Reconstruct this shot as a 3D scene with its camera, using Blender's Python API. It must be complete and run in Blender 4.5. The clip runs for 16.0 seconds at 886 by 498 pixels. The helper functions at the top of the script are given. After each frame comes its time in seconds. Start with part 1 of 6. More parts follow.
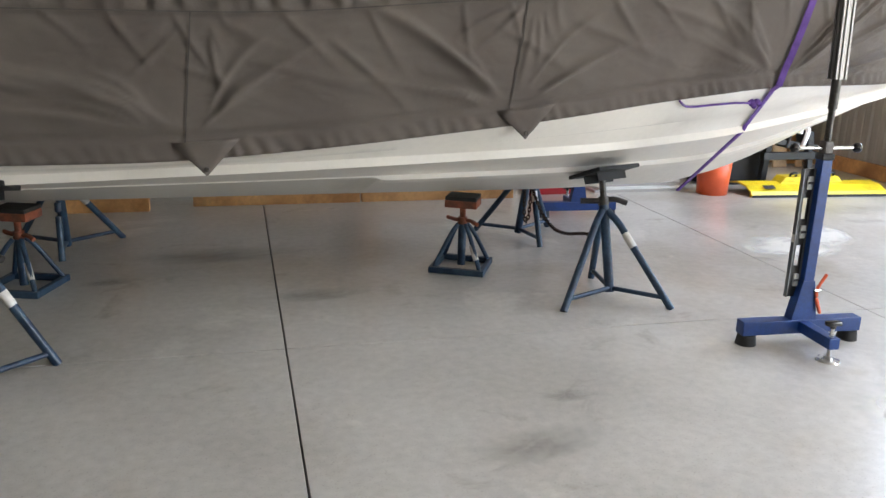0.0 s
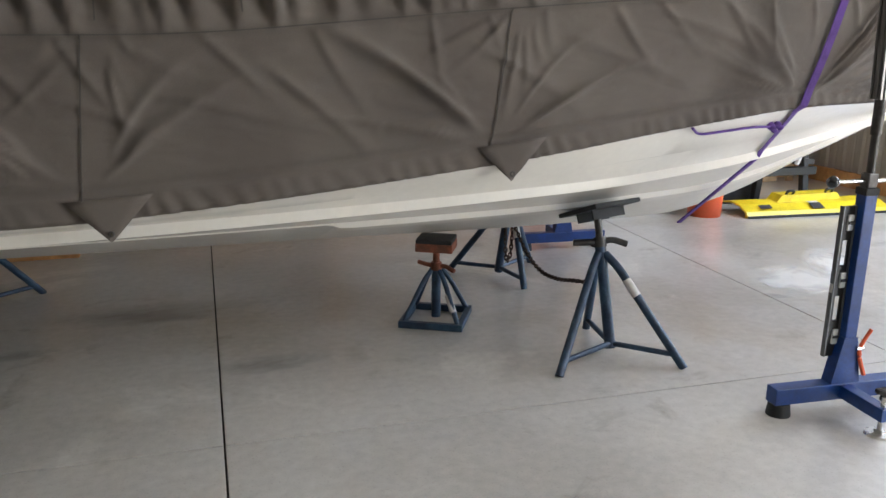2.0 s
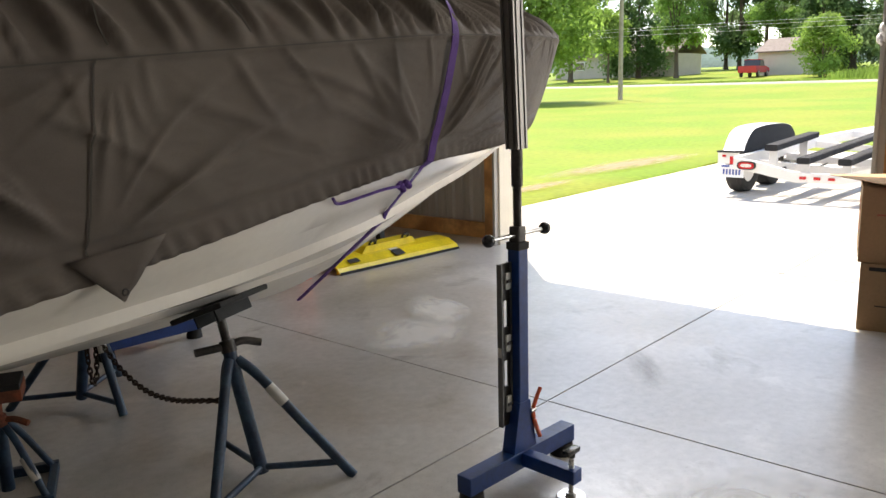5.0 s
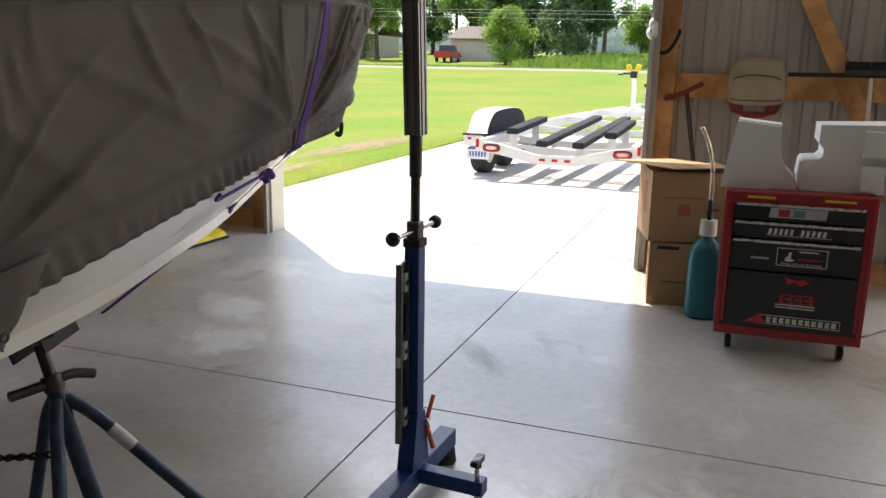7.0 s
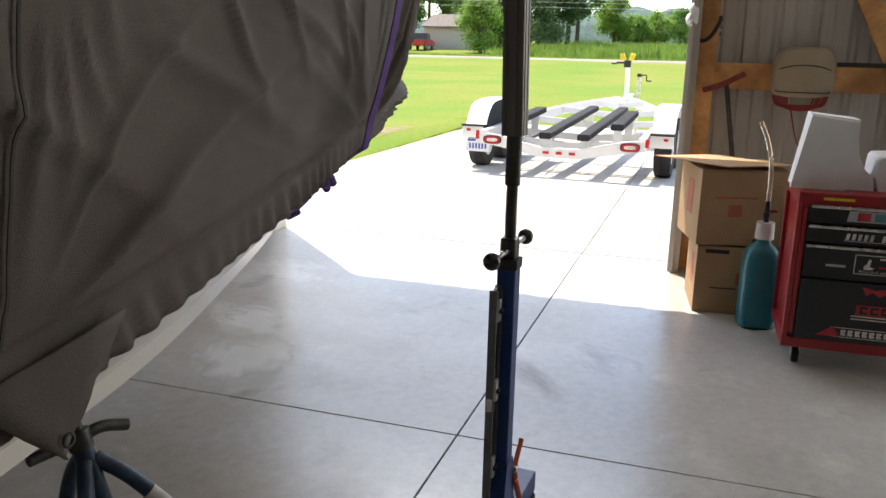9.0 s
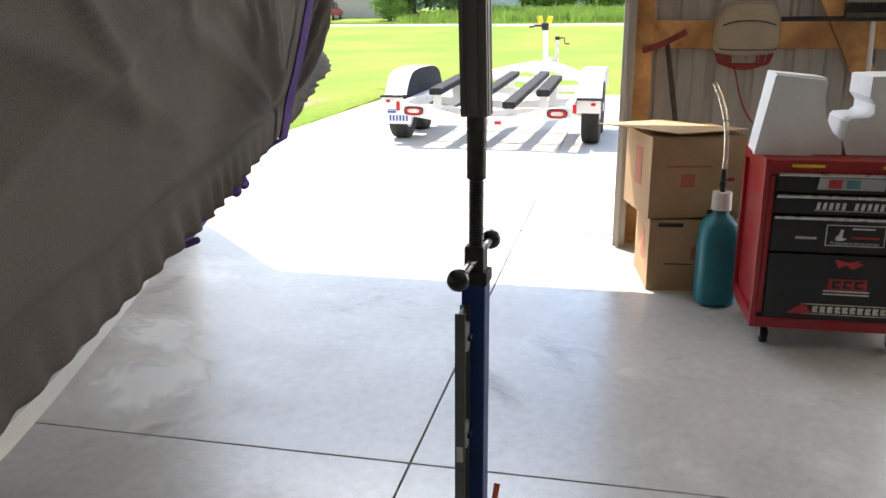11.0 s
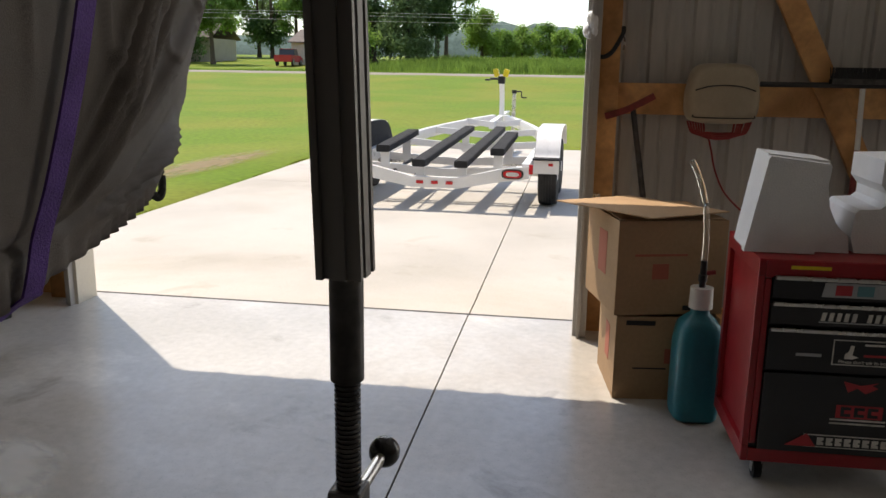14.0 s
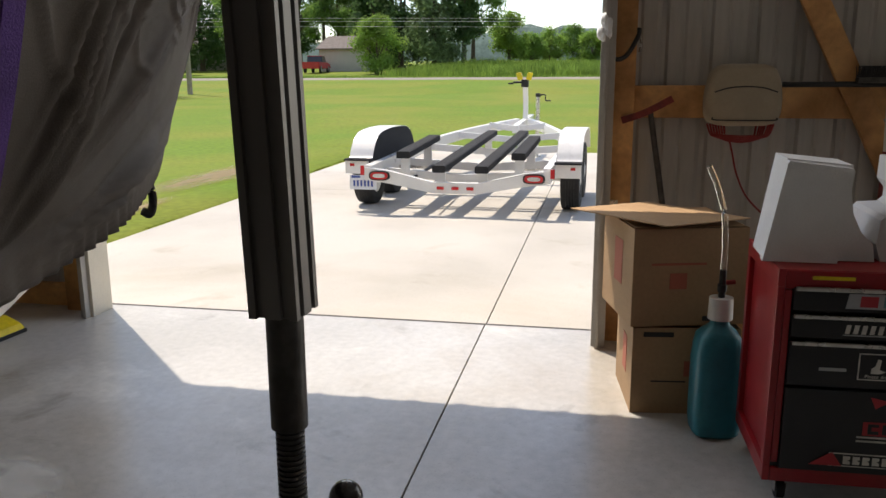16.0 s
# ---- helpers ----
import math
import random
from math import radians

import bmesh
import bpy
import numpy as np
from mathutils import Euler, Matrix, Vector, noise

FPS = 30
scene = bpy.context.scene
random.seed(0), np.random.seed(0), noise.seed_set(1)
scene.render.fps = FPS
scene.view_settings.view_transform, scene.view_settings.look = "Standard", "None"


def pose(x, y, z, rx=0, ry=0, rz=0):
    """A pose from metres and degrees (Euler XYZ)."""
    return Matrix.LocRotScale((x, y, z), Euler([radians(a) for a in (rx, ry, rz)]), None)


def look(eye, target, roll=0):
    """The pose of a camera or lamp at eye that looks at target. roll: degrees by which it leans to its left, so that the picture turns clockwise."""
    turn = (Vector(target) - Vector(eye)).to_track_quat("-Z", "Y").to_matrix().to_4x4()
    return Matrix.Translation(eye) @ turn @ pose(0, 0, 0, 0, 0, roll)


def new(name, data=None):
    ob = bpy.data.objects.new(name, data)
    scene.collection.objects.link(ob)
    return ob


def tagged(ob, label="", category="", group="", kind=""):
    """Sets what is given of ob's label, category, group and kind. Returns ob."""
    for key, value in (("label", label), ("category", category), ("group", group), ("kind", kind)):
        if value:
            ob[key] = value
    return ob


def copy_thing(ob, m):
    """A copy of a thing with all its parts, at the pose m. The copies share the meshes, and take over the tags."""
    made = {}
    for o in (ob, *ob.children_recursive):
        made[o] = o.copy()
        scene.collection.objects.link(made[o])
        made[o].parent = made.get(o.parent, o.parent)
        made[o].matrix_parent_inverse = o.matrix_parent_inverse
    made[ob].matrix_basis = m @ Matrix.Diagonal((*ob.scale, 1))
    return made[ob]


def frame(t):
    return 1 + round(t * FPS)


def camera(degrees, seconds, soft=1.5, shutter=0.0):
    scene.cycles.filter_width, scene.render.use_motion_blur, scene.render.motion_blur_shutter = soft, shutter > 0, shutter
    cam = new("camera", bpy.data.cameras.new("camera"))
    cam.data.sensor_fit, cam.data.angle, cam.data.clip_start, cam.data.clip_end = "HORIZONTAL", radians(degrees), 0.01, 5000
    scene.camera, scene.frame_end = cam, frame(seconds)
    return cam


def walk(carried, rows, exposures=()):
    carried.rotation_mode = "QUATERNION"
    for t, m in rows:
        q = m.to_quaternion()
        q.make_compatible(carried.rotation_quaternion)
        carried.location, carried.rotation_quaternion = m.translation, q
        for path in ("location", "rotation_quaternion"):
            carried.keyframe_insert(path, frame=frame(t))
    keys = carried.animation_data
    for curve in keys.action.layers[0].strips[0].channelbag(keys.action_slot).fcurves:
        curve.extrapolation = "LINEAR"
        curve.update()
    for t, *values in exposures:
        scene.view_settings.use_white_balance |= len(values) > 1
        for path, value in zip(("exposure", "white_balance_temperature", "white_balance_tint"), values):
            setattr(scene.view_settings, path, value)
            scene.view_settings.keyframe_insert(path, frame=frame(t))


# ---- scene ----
cam = camera(57.5, 16.0)
PATH = [
    (0, (0.362, 0.611, 1.426), (0.842, 2.477, 0.887), 1.6),
    (0.5, (0.477, 0.768, 1.435), (0.918, 2.64, 0.887), 1.0),
    (1, (0.58, 0.944, 1.434), (0.879, 2.847, 0.895), 0.2),
    (1.5, (0.532, 1.138, 1.442), (0.921, 3.02, 0.887), 1.0),
    (2, (0.531, 1.276, 1.455), (1.081, 3.128, 0.939), 0.5),
    (2.5, (0.622, 1.406, 1.462), (1.223, 3.252, 0.981), 0.4),
    (3, (0.686, 1.543, 1.462), (1.483, 3.32, 1.009), 1.4),
    (3.5, (0.598, 1.681, 1.481), (1.671, 3.317, 1.065), 1.3),
    (4, (0.54, 1.799, 1.48), (1.763, 3.332, 1.09), -0.1),
    (4.5, (0.561, 1.899, 1.473), (1.845, 3.387, 1.099), -1.9),
    (5, (0.628, 2.043, 1.457), (2.101, 3.336, 1.061), -1.6),
    (5.2, (0.614, 2.124, 1.438), (2.197, 3.267, 1.005), -0.7),
    (7.5, (0.579, 2.935, 1.46), (2.423, 3.564, 1.004), 1.1),
    (8, (0.606, 3.107, 1.444), (2.459, 3.696, 0.975), 1.4),
    (8.5, (0.736, 3.172, 1.446), (2.584, 3.772, 0.971), 1.4),
    (11, (1.292, 3.428, 1.423), (3.173, 3.830, 0.876), -0.3),
    (11.5, (1.458, 3.417, 1.420), (3.370, 3.678, 0.894), 0.1),
    (12, (1.598, 3.445, 1.447), (3.530, 3.664, 0.976), 0.0),
    (12.5, (1.758, 3.343, 1.460), (3.671, 3.729, 1.024), -0.4),
    (13, (1.864, 3.295, 1.456), (3.764, 3.744, 1.021), -0.5),
    (13.5, (1.948, 3.371, 1.470), (3.863, 3.741, 1.027), 0.3),
    (14, (2.034, 3.447, 1.474), (3.961, 3.756, 1.037), 0.8),
    (14.5, (2.084, 3.415, 1.479), (4.014, 3.721, 1.055), 0.4),
    (15, (2.133, 3.374, 1.477), (4.059, 3.699, 1.044), -0.2),
    (15.5, (2.138, 3.368, 1.484), (4.056, 3.730, 1.050), -0.6),
    (16, (2.145, 3.376, 1.485), (4.061, 3.758, 1.057), -0.3),
]
EXPOSURES = [(0.0, 3.6, 6400, 12.0), (1.0, 3.6, 6350, 11.0), (2.0, 3.4, 6400, 12.5), (2.5, 3.3, 6250, 12.0), (3.5, 3.05, 6450, 12.0), (4.0, 2.95, 6650, 12.5), (4.5, 2.55, 7000, 14.0), (5.0, 2.25, 7200, 14.0), (7.5, 1.95, 6850, 13.0), (8.5, 1.95, 6850, 13.0), (11.0, 2.35, 6700, 11.5), (11.5, 2.05, 6700, 12.0), (12.0, 1.65, 6750, 13.0), (12.5, 1.15, 7000, 14.0), (16.0, 1.1, 6950, 14.0)]
walk(cam, [(t, look(eye, target, roll)) for t, eye, target, roll in PATH], EXPOSURES)

# ---- light and exposure ----
SUN_EL, SUN_AZ = 61.2, 45.0
sun = new("sun", bpy.data.lights.new("sun", "SUN"))
sun.data.energy, sun.data.angle, sun.data.color = 2.5, radians(0.53), (1.0, 0.93, 0.82)
sx, sy = math.cos(radians(SUN_AZ)), math.sin(radians(SUN_AZ))
sun.matrix_world = look((sx * 40, sy * 40, 40 * math.tan(radians(SUN_EL))), (0, 0, 0))
world = bpy.data.worlds.new("sky")
scene.world = world
world.use_nodes = True
wn, wl = world.node_tree.nodes, world.node_tree.links
wn.clear()
sky = wn.new("ShaderNodeTexSky")
sky.sky_type, sky.sun_disc = "NISHITA", False
sky.sun_elevation, sky.sun_rotation = radians(SUN_EL), radians(90 - SUN_AZ)
sky.air_density, sky.dust_density = 1.0, 0.1
wtc = wn.new("ShaderNodeTexCoord")
wmap = wn.new("ShaderNodeMapping")
wmap.inputs["Scale"].default_value = (1.0, 1.0, 3.0)
wnoise = wn.new("ShaderNodeTexNoise")
wnoise.inputs["Scale"].default_value, wnoise.inputs["Detail"].default_value = 4.0, 7.0
wramp = wn.new("ShaderNodeValToRGB")
wramp.color_ramp.elements[0].position, wramp.color_ramp.elements[1].position = 0.50, 0.66
wmix = wn.new("ShaderNodeMixRGB")
wmix.inputs[2].default_value = (4.5, 4.65, 4.9, 1)
wbg = wn.new("ShaderNodeBackground")
wbg.inputs["Strength"].default_value = 0.10
wout = wn.new("ShaderNodeOutputWorld")
wl.new(wtc.outputs["Generated"], wmap.inputs["Vector"])
wl.new(wmap.outputs["Vector"], wnoise.inputs["Vector"])
wl.new(wnoise.outputs["Fac"], wramp.inputs["Fac"])
wl.new(wramp.outputs["Color"], wmix.inputs[0])
wl.new(sky.outputs["Color"], wmix.inputs[1])
wl.new(wmix.outputs["Color"], wbg.inputs["Color"])
wl.new(wbg.outputs["Background"], wout.inputs["Surface"])


# ---- materials ----
def material(name, colour, rough=0.6, metal=0.0, vary=0.15, scale=6.0, bump=0.1, fine=60.0, other=None, stretch=(1, 1, 1), rand=0.0, spec=0.5, patch=(0.4, 0.62), object_space=True):
    """Two-scale procedural surface: a broad mottling towards `other`, a fine grain, and a bump."""
    m = bpy.data.materials.new(name)
    m.use_nodes = True
    n, l = m.node_tree.nodes, m.node_tree.links
    b = n["Principled BSDF"]
    b.inputs["Metallic"].default_value = metal
    b.inputs["Specular IOR Level"].default_value = spec
    tc = n.new("ShaderNodeTexCoord")
    mp = n.new("ShaderNodeMapping")
    mp.inputs["Scale"].default_value = stretch
    l.new(tc.outputs["Object"], mp.inputs["Vector"])
    big, small = n.new("ShaderNodeTexNoise"), n.new("ShaderNodeTexNoise")
    big.inputs["Scale"].default_value, big.inputs["Detail"].default_value = scale, 5.0
    small.inputs["Scale"].default_value, small.inputs["Detail"].default_value = fine, 4.0
    l.new(mp.outputs["Vector"], big.inputs["Vector"])
    l.new(mp.outputs["Vector"], small.inputs["Vector"])
    ramp = n.new("ShaderNodeValToRGB")
    ramp.color_ramp.elements[0].position, ramp.color_ramp.elements[1].position = patch
    l.new(big.outputs["Fac"], ramp.inputs["Fac"])
    mix = n.new("ShaderNodeMixRGB")
    mix.inputs[1].default_value = (*colour, 1)
    dark = other if other else tuple(c * (1 - vary) for c in colour)
    mix.inputs[2].default_value = (*dark, 1)
    l.new(ramp.outputs["Color"], mix.inputs[0])
    grain = n.new("ShaderNodeMapRange")
    grain.inputs["From Min"].default_value, grain.inputs["From Max"].default_value = 0.25, 0.75
    grain.inputs["To Min"].default_value, grain.inputs["To Max"].default_value = 1 - vary * 0.7, 1 + vary * 0.5
    l.new(small.outputs["Fac"], grain.inputs["Value"])
    mul = n.new("ShaderNodeVectorMath")
    mul.operation = "SCALE"
    l.new(mix.outputs["Color"], mul.inputs[0])
    last = grain.outputs["Result"]
    if rand:
        info = n.new("ShaderNodeObjectInfo")
        rr = n.new("ShaderNodeMapRange")
        rr.inputs["To Min"].default_value, rr.inputs["To Max"].default_value = 1 - rand, 1 + rand
        l.new(info.outputs["Random"], rr.inputs["Value"])
        mm = n.new("ShaderNodeMath")
        mm.operation = "MULTIPLY"
        l.new(last, mm.inputs[0])
        l.new(rr.outputs["Result"], mm.inputs[1])
        last = mm.outputs[0]
    l.new(last, mul.inputs["Scale"])
    l.new(mul.outputs["Vector"], b.inputs["Base Color"])
    rmap = n.new("ShaderNodeMapRange")
    rmap.inputs["To Min"].default_value, rmap.inputs["To Max"].default_value = max(0.03, rough - 0.1), min(1, rough + 0.1)
    l.new(big.outputs["Fac"], rmap.inputs["Value"])
    l.new(rmap.outputs["Result"], b.inputs["Roughness"])
    if bump:
        bp = n.new("ShaderNodeBump")
        bp.inputs["Strength"].default_value, bp.inputs["Distance"].default_value = bump, 0.01
        l.new(small.outputs["Fac"], bp.inputs["Height"])
        l.new(bp.outputs["Normal"], b.inputs["Normal"])
    return m


def plain(name, colour, rough=0.5, metal=0.0):
    return material(name, colour, rough, metal, vary=0.06, bump=0.03)


def glassy(name, colour, rough=0.05, transmission=1.0):
    m = plain(name, colour, rough)
    m.node_tree.nodes["Principled BSDF"].inputs["Transmission Weight"].default_value = transmission
    return m


M_FLOOR = material("polished_concrete", (0.53, 0.515, 0.485), 0.34, vary=0.16, scale=0.9, bump=0.05, fine=22.0, other=(0.44, 0.425, 0.395), spec=0.45)
M_FLOOR.node_tree.nodes["Principled BSDF"].inputs["Coat Weight"].default_value = 0.5
M_FLOOR.node_tree.nodes["Principled BSDF"].inputs["Coat Roughness"].default_value = 0.22


def stained(m, spots):
    """Adds large worn stains and fine speckle over a concrete colour: (scale, low, high, tint)."""
    n, l = m.node_tree.nodes, m.node_tree.links
    b = n["Principled BSDF"]
    col = b.inputs["Base Color"].links[0].from_socket
    tc = n.new("ShaderNodeTexCoord")
    for scale, lo, hi, tint, seed in spots:
        no = n.new("ShaderNodeTexNoise")
        no.noise_dimensions = "4D"
        no.inputs["W"].default_value = seed
        no.inputs["Scale"].default_value, no.inputs["Detail"].default_value, no.inputs["Roughness"].default_value = scale, 7.0, 0.62
        no.inputs["Distortion"].default_value = 0.6
        l.new(tc.outputs["Object"], no.inputs["Vector"])
        rp = n.new("ShaderNodeValToRGB")
        rp.color_ramp.elements[0].position, rp.color_ramp.elements[1].position = lo, hi
        l.new(no.outputs["Fac"], rp.inputs["Fac"])
        mx = n.new("ShaderNodeMixRGB")
        mx.blend_type = "MULTIPLY"
        mx.inputs[2].default_value = (*tint, 1)
        l.new(rp.outputs["Color"], mx.inputs[0])
        l.new(col, mx.inputs[1])
        col = mx.outputs["Color"]
    l.new(col, b.inputs["Base Color"])


stained(M_FLOOR, [(0.55, 0.50, 0.66, (0.80, 0.74, 0.66), 1.0), (2.3, 0.60, 0.72, (0.62, 0.58, 0.54), 4.0), (1.1, 0.58, 0.66, (1.28, 1.28, 1.27), 9.0), (120.0, 0.56, 0.70, (0.72, 0.70, 0.68), 2.0), (0.9, 0.64, 0.74, (0.72, 0.66, 0.60), 14.0)])
M_DRIVE = material("broom_finished_concrete", (0.52, 0.49, 0.44), 0.8, vary=0.10, scale=0.6, bump=0.2, fine=90.0, other=(0.44, 0.415, 0.37))
stained(M_DRIVE, [(0.35, 0.50, 0.70, (0.86, 0.82, 0.76), 3.0), (1.4, 0.60, 0.74, (0.80, 0.76, 0.70), 5.0), (70.0, 0.55, 0.72, (0.84, 0.82, 0.80), 2.0)])
M_JOINT = plain("joint_shadow_grit", (0.06, 0.055, 0.05), 0.9)
M_STEEL = material("grey_steel_siding", (0.47, 0.445, 0.41), 0.5, 0.35, vary=0.12, scale=2.0, bump=0.04, fine=40, stretch=(1, 1, 0.15))
M_WOOD = material("orange_pine_lumber", (0.70, 0.38, 0.145), 0.6, vary=0.28, scale=3.0, bump=0.15, fine=26, other=(0.38, 0.18, 0.06), stretch=(1, 1, 1), rand=0.12)
M_WOOD2 = material("pale_pine_board", (0.55, 0.40, 0.24), 0.65, vary=0.25, scale=4.0, bump=0.12, fine=30, rand=0.1)
M_TRIM = material("grey_painted_trim", (0.40, 0.38, 0.35), 0.45, vary=0.08, scale=3, bump=0.02)
M_CREAM = material("cream_metal_trim", (0.70, 0.64, 0.52), 0.45, vary=0.07, scale=3, bump=0.02)
M_CEIL = material("white_bounce_ceiling", (0.74, 0.73, 0.70), 0.6, vary=0.08, scale=2, bump=0.03)
M_CANVAS = material("grey_woven_boat_canvas", (0.130, 0.111, 0.097), 0.8, vary=0.14, scale=2.2, bump=0.25, fine=420.0, other=(0.108, 0.091, 0.080), spec=0.3)
M_SEAM = plain("dark_seam_thread", (0.075, 0.068, 0.06), 0.9)
M_GEL = material("cream_white_gelcoat", (0.80, 0.765, 0.69), 0.22, vary=0.05, scale=1.4, bump=0.0, fine=30)
M_PURPLE = material("purple_webbing", (0.115, 0.045, 0.28), 0.75, vary=0.25, scale=20, bump=0.4, fine=300)
M_BLUE = material("chipped_navy_paint", (0.012, 0.030, 0.065), 0.42, vary=0.35, scale=14, bump=0.08, fine=80, other=(0.03, 0.07, 0.12))
M_BRIGHTBLUE = material("royal_blue_paint", (0.004, 0.042, 0.20), 0.42, vary=0.25, scale=8, bump=0.05, fine=60)
M_RUST = material("rusted_orange_steel", (0.30, 0.085, 0.04), 0.75, vary=0.4, scale=18, bump=0.3, fine=120, other=(0.16, 0.06, 0.035))
M_BLACK = material("black_rubber", (0.018, 0.018, 0.018), 0.7, vary=0.2, scale=10, bump=0.15, fine=120)
M_BLACKGLOSS = plain("black_bakelite", (0.012, 0.012, 0.012), 0.25)
M_CHROME = material("zinc_plated_steel", (0.62, 0.61, 0.58), 0.28, 1.0, vary=0.12, scale=20, bump=0.05)
M_DARKSTEEL = material("oiled_dark_steel", (0.10, 0.095, 0.09), 0.45, 0.8, vary=0.3, scale=20, bump=0.1)
M_ALU = material("satin_aluminium_extrusion", (0.24, 0.23, 0.22), 0.42, 0.75, vary=0.08, scale=6, bump=0.02, stretch=(1, 1, 0.1))
M_LEVEL = material("grey_anodised_level", (0.16, 0.165, 0.165), 0.45, 0.6, vary=0.15, scale=14, bump=0.04)
M_VIAL = plain("pale_plastic_vial_window", (0.62, 0.64, 0.62), 0.25)
M_LABEL = material("worn_white_sticker", (0.72, 0.70, 0.66), 0.55, vary=0.25, scale=30, bump=0.02)
M_ORANGE = plain("orange_red_plastic", (0.75, 0.12, 0.04), 0.4)
M_YELLOW = material("yellow_plow_paint", (0.80, 0.62, 0.02), 0.38, vary=0.18, scale=7, bump=0.04, fine=50)
M_RED = material("red_tool_chest_enamel", (0.34, 0.012, 0.018), 0.33, vary=0.12, scale=5, bump=0.02)
M_DRAWER = material("black_drawer_enamel", (0.012, 0.012, 0.014), 0.4, vary=0.15, scale=8, bump=0.03)
M_CARD = material("brown_corrugated_cardboard", (0.40, 0.255, 0.135), 0.85, vary=0.12, scale=3, bump=0.06, fine=60)
M_PRINT = plain("red_carton_print", (0.42, 0.125, 0.075), 0.8)
M_INK = plain("dark_carton_print", (0.03, 0.028, 0.026), 0.8)
M_TEAL = material("teal_blue_polyethylene", (0.012, 0.19, 0.25), 0.4, vary=0.15, scale=5, bump=0.02)
M_CAP = plain("white_plastic_cap", (0.70, 0.70, 0.67), 0.45)
M_FOAM = material("white_styrofoam", (0.82, 0.82, 0.83), 0.85, vary=0.05, scale=8, bump=0.3, fine=160)
M_BEIGE = material("beige_moulded_plastic", (0.36, 0.30, 0.215), 0.5, vary=0.08, scale=6, bump=0.02)
M_RED_CORD = plain("red_rubber_cord", (0.27, 0.022, 0.02), 0.5)
M_RED_TOOL = material("worn_red_tool_paint", (0.22, 0.03, 0.025), 0.5, vary=0.3, scale=20, bump=0.05)
M_WHITE = material("white_trailer_paint", (0.80, 0.79, 0.77), 0.3, vary=0.05, scale=3, bump=0.01)
M_CARPET = material("black_bunk_carpet", (0.022, 0.022, 0.024), 0.95, vary=0.3, scale=30, bump=0.5, fine=300)
M_TYRE = material("tyre_rubber", (0.028, 0.027, 0.026), 0.85, vary=0.25, scale=20, bump=0.2)
M_TAIL = plain("red_lamp_lens", (0.55, 0.015, 0.02), 0.15)
M_PLATE = plain("pale_plate", (0.72, 0.74, 0.78), 0.4)
M_PLATE_INK = plain("blue_plate_ink", (0.04, 0.08, 0.30), 0.5)
M_GRASS = material("mown_lawn", (0.118, 0.196, 0.009), 0.85, vary=0.38, scale=0.22, bump=0.6, fine=9.0, other=(0.178, 0.208, 0.024), spec=0.2)
M_BLADE = material("grass_blade", (0.24, 0.29, 0.05), 0.7, vary=0.3, scale=3, bump=0.0, spec=0.2)
M_TALL = material("tall_field_grass", (0.21, 0.33, 0.065), 0.8, vary=0.35, scale=0.4, bump=0.0, fine=4.0, spec=0.2)
M_ROAD = material("pale_gravel_road", (0.27, 0.24, 0.20), 0.9, vary=0.15, scale=0.5, bump=0.2, fine=15)
M_BARK = material("tree_bark", (0.10, 0.075, 0.05), 0.9, vary=0.3, scale=4, bump=0.5, fine=30)
M_LEAF = [material("tree_foliage", c, 0.65, vary=0.40, scale=0.35, bump=0.0, fine=2.5, spec=0.25) for c in ((0.20, 0.35, 0.075), (0.115, 0.21, 0.07), (0.26, 0.41, 0.085), (0.24, 0.35, 0.145))]
M_POLE = material("weathered_pole_wood", (0.34, 0.29, 0.23), 0.85, vary=0.2, scale=4, bump=0.2)
M_SIDING = material("pale_vinyl_siding", (0.44, 0.40, 0.34), 0.6, vary=0.06, scale=1, bump=0.02)
M_ROOF = material("grey_asphalt_shingle", (0.17, 0.145, 0.13), 0.9, vary=0.2, scale=3, bump=0.3, fine=20)
M_CARRED = plain("red_car_paint", (0.42, 0.012, 0.02), 0.22)
M_GLASS = plain("dark_vehicle_glass", (0.02, 0.025, 0.03), 0.08)
M_TUBE = glassy("clear_vinyl_tubing", (0.93, 0.90, 0.78), 0.12, 0.85)
M_HILL = material("hazy_far_woods", (0.11, 0.16, 0.14), 0.9, vary=0.35, scale=0.05, bump=0.0, fine=0.5, spec=0.1)


def leafy(m, share):
    """Lets part of the light through a leaf or blade."""
    n, l = m.node_tree.nodes, m.node_tree.links
    b, out = n["Principled BSDF"], n["Material Output"]
    tr, mx = n.new("ShaderNodeBsdfTranslucent"), n.new("ShaderNodeMixShader")
    l.new(b.inputs["Base Color"].links[0].from_socket, tr.inputs["Color"])
    mx.inputs[0].default_value = share
    l.new(b.outputs[0], mx.inputs[1])
    l.new(tr.outputs[0], mx.inputs[2])
    l.new(mx.outputs[0], out.inputs["Surface"])


for m_ in (*M_LEAF, M_BLADE, M_TALL):
    leafy(m_, 0.65)


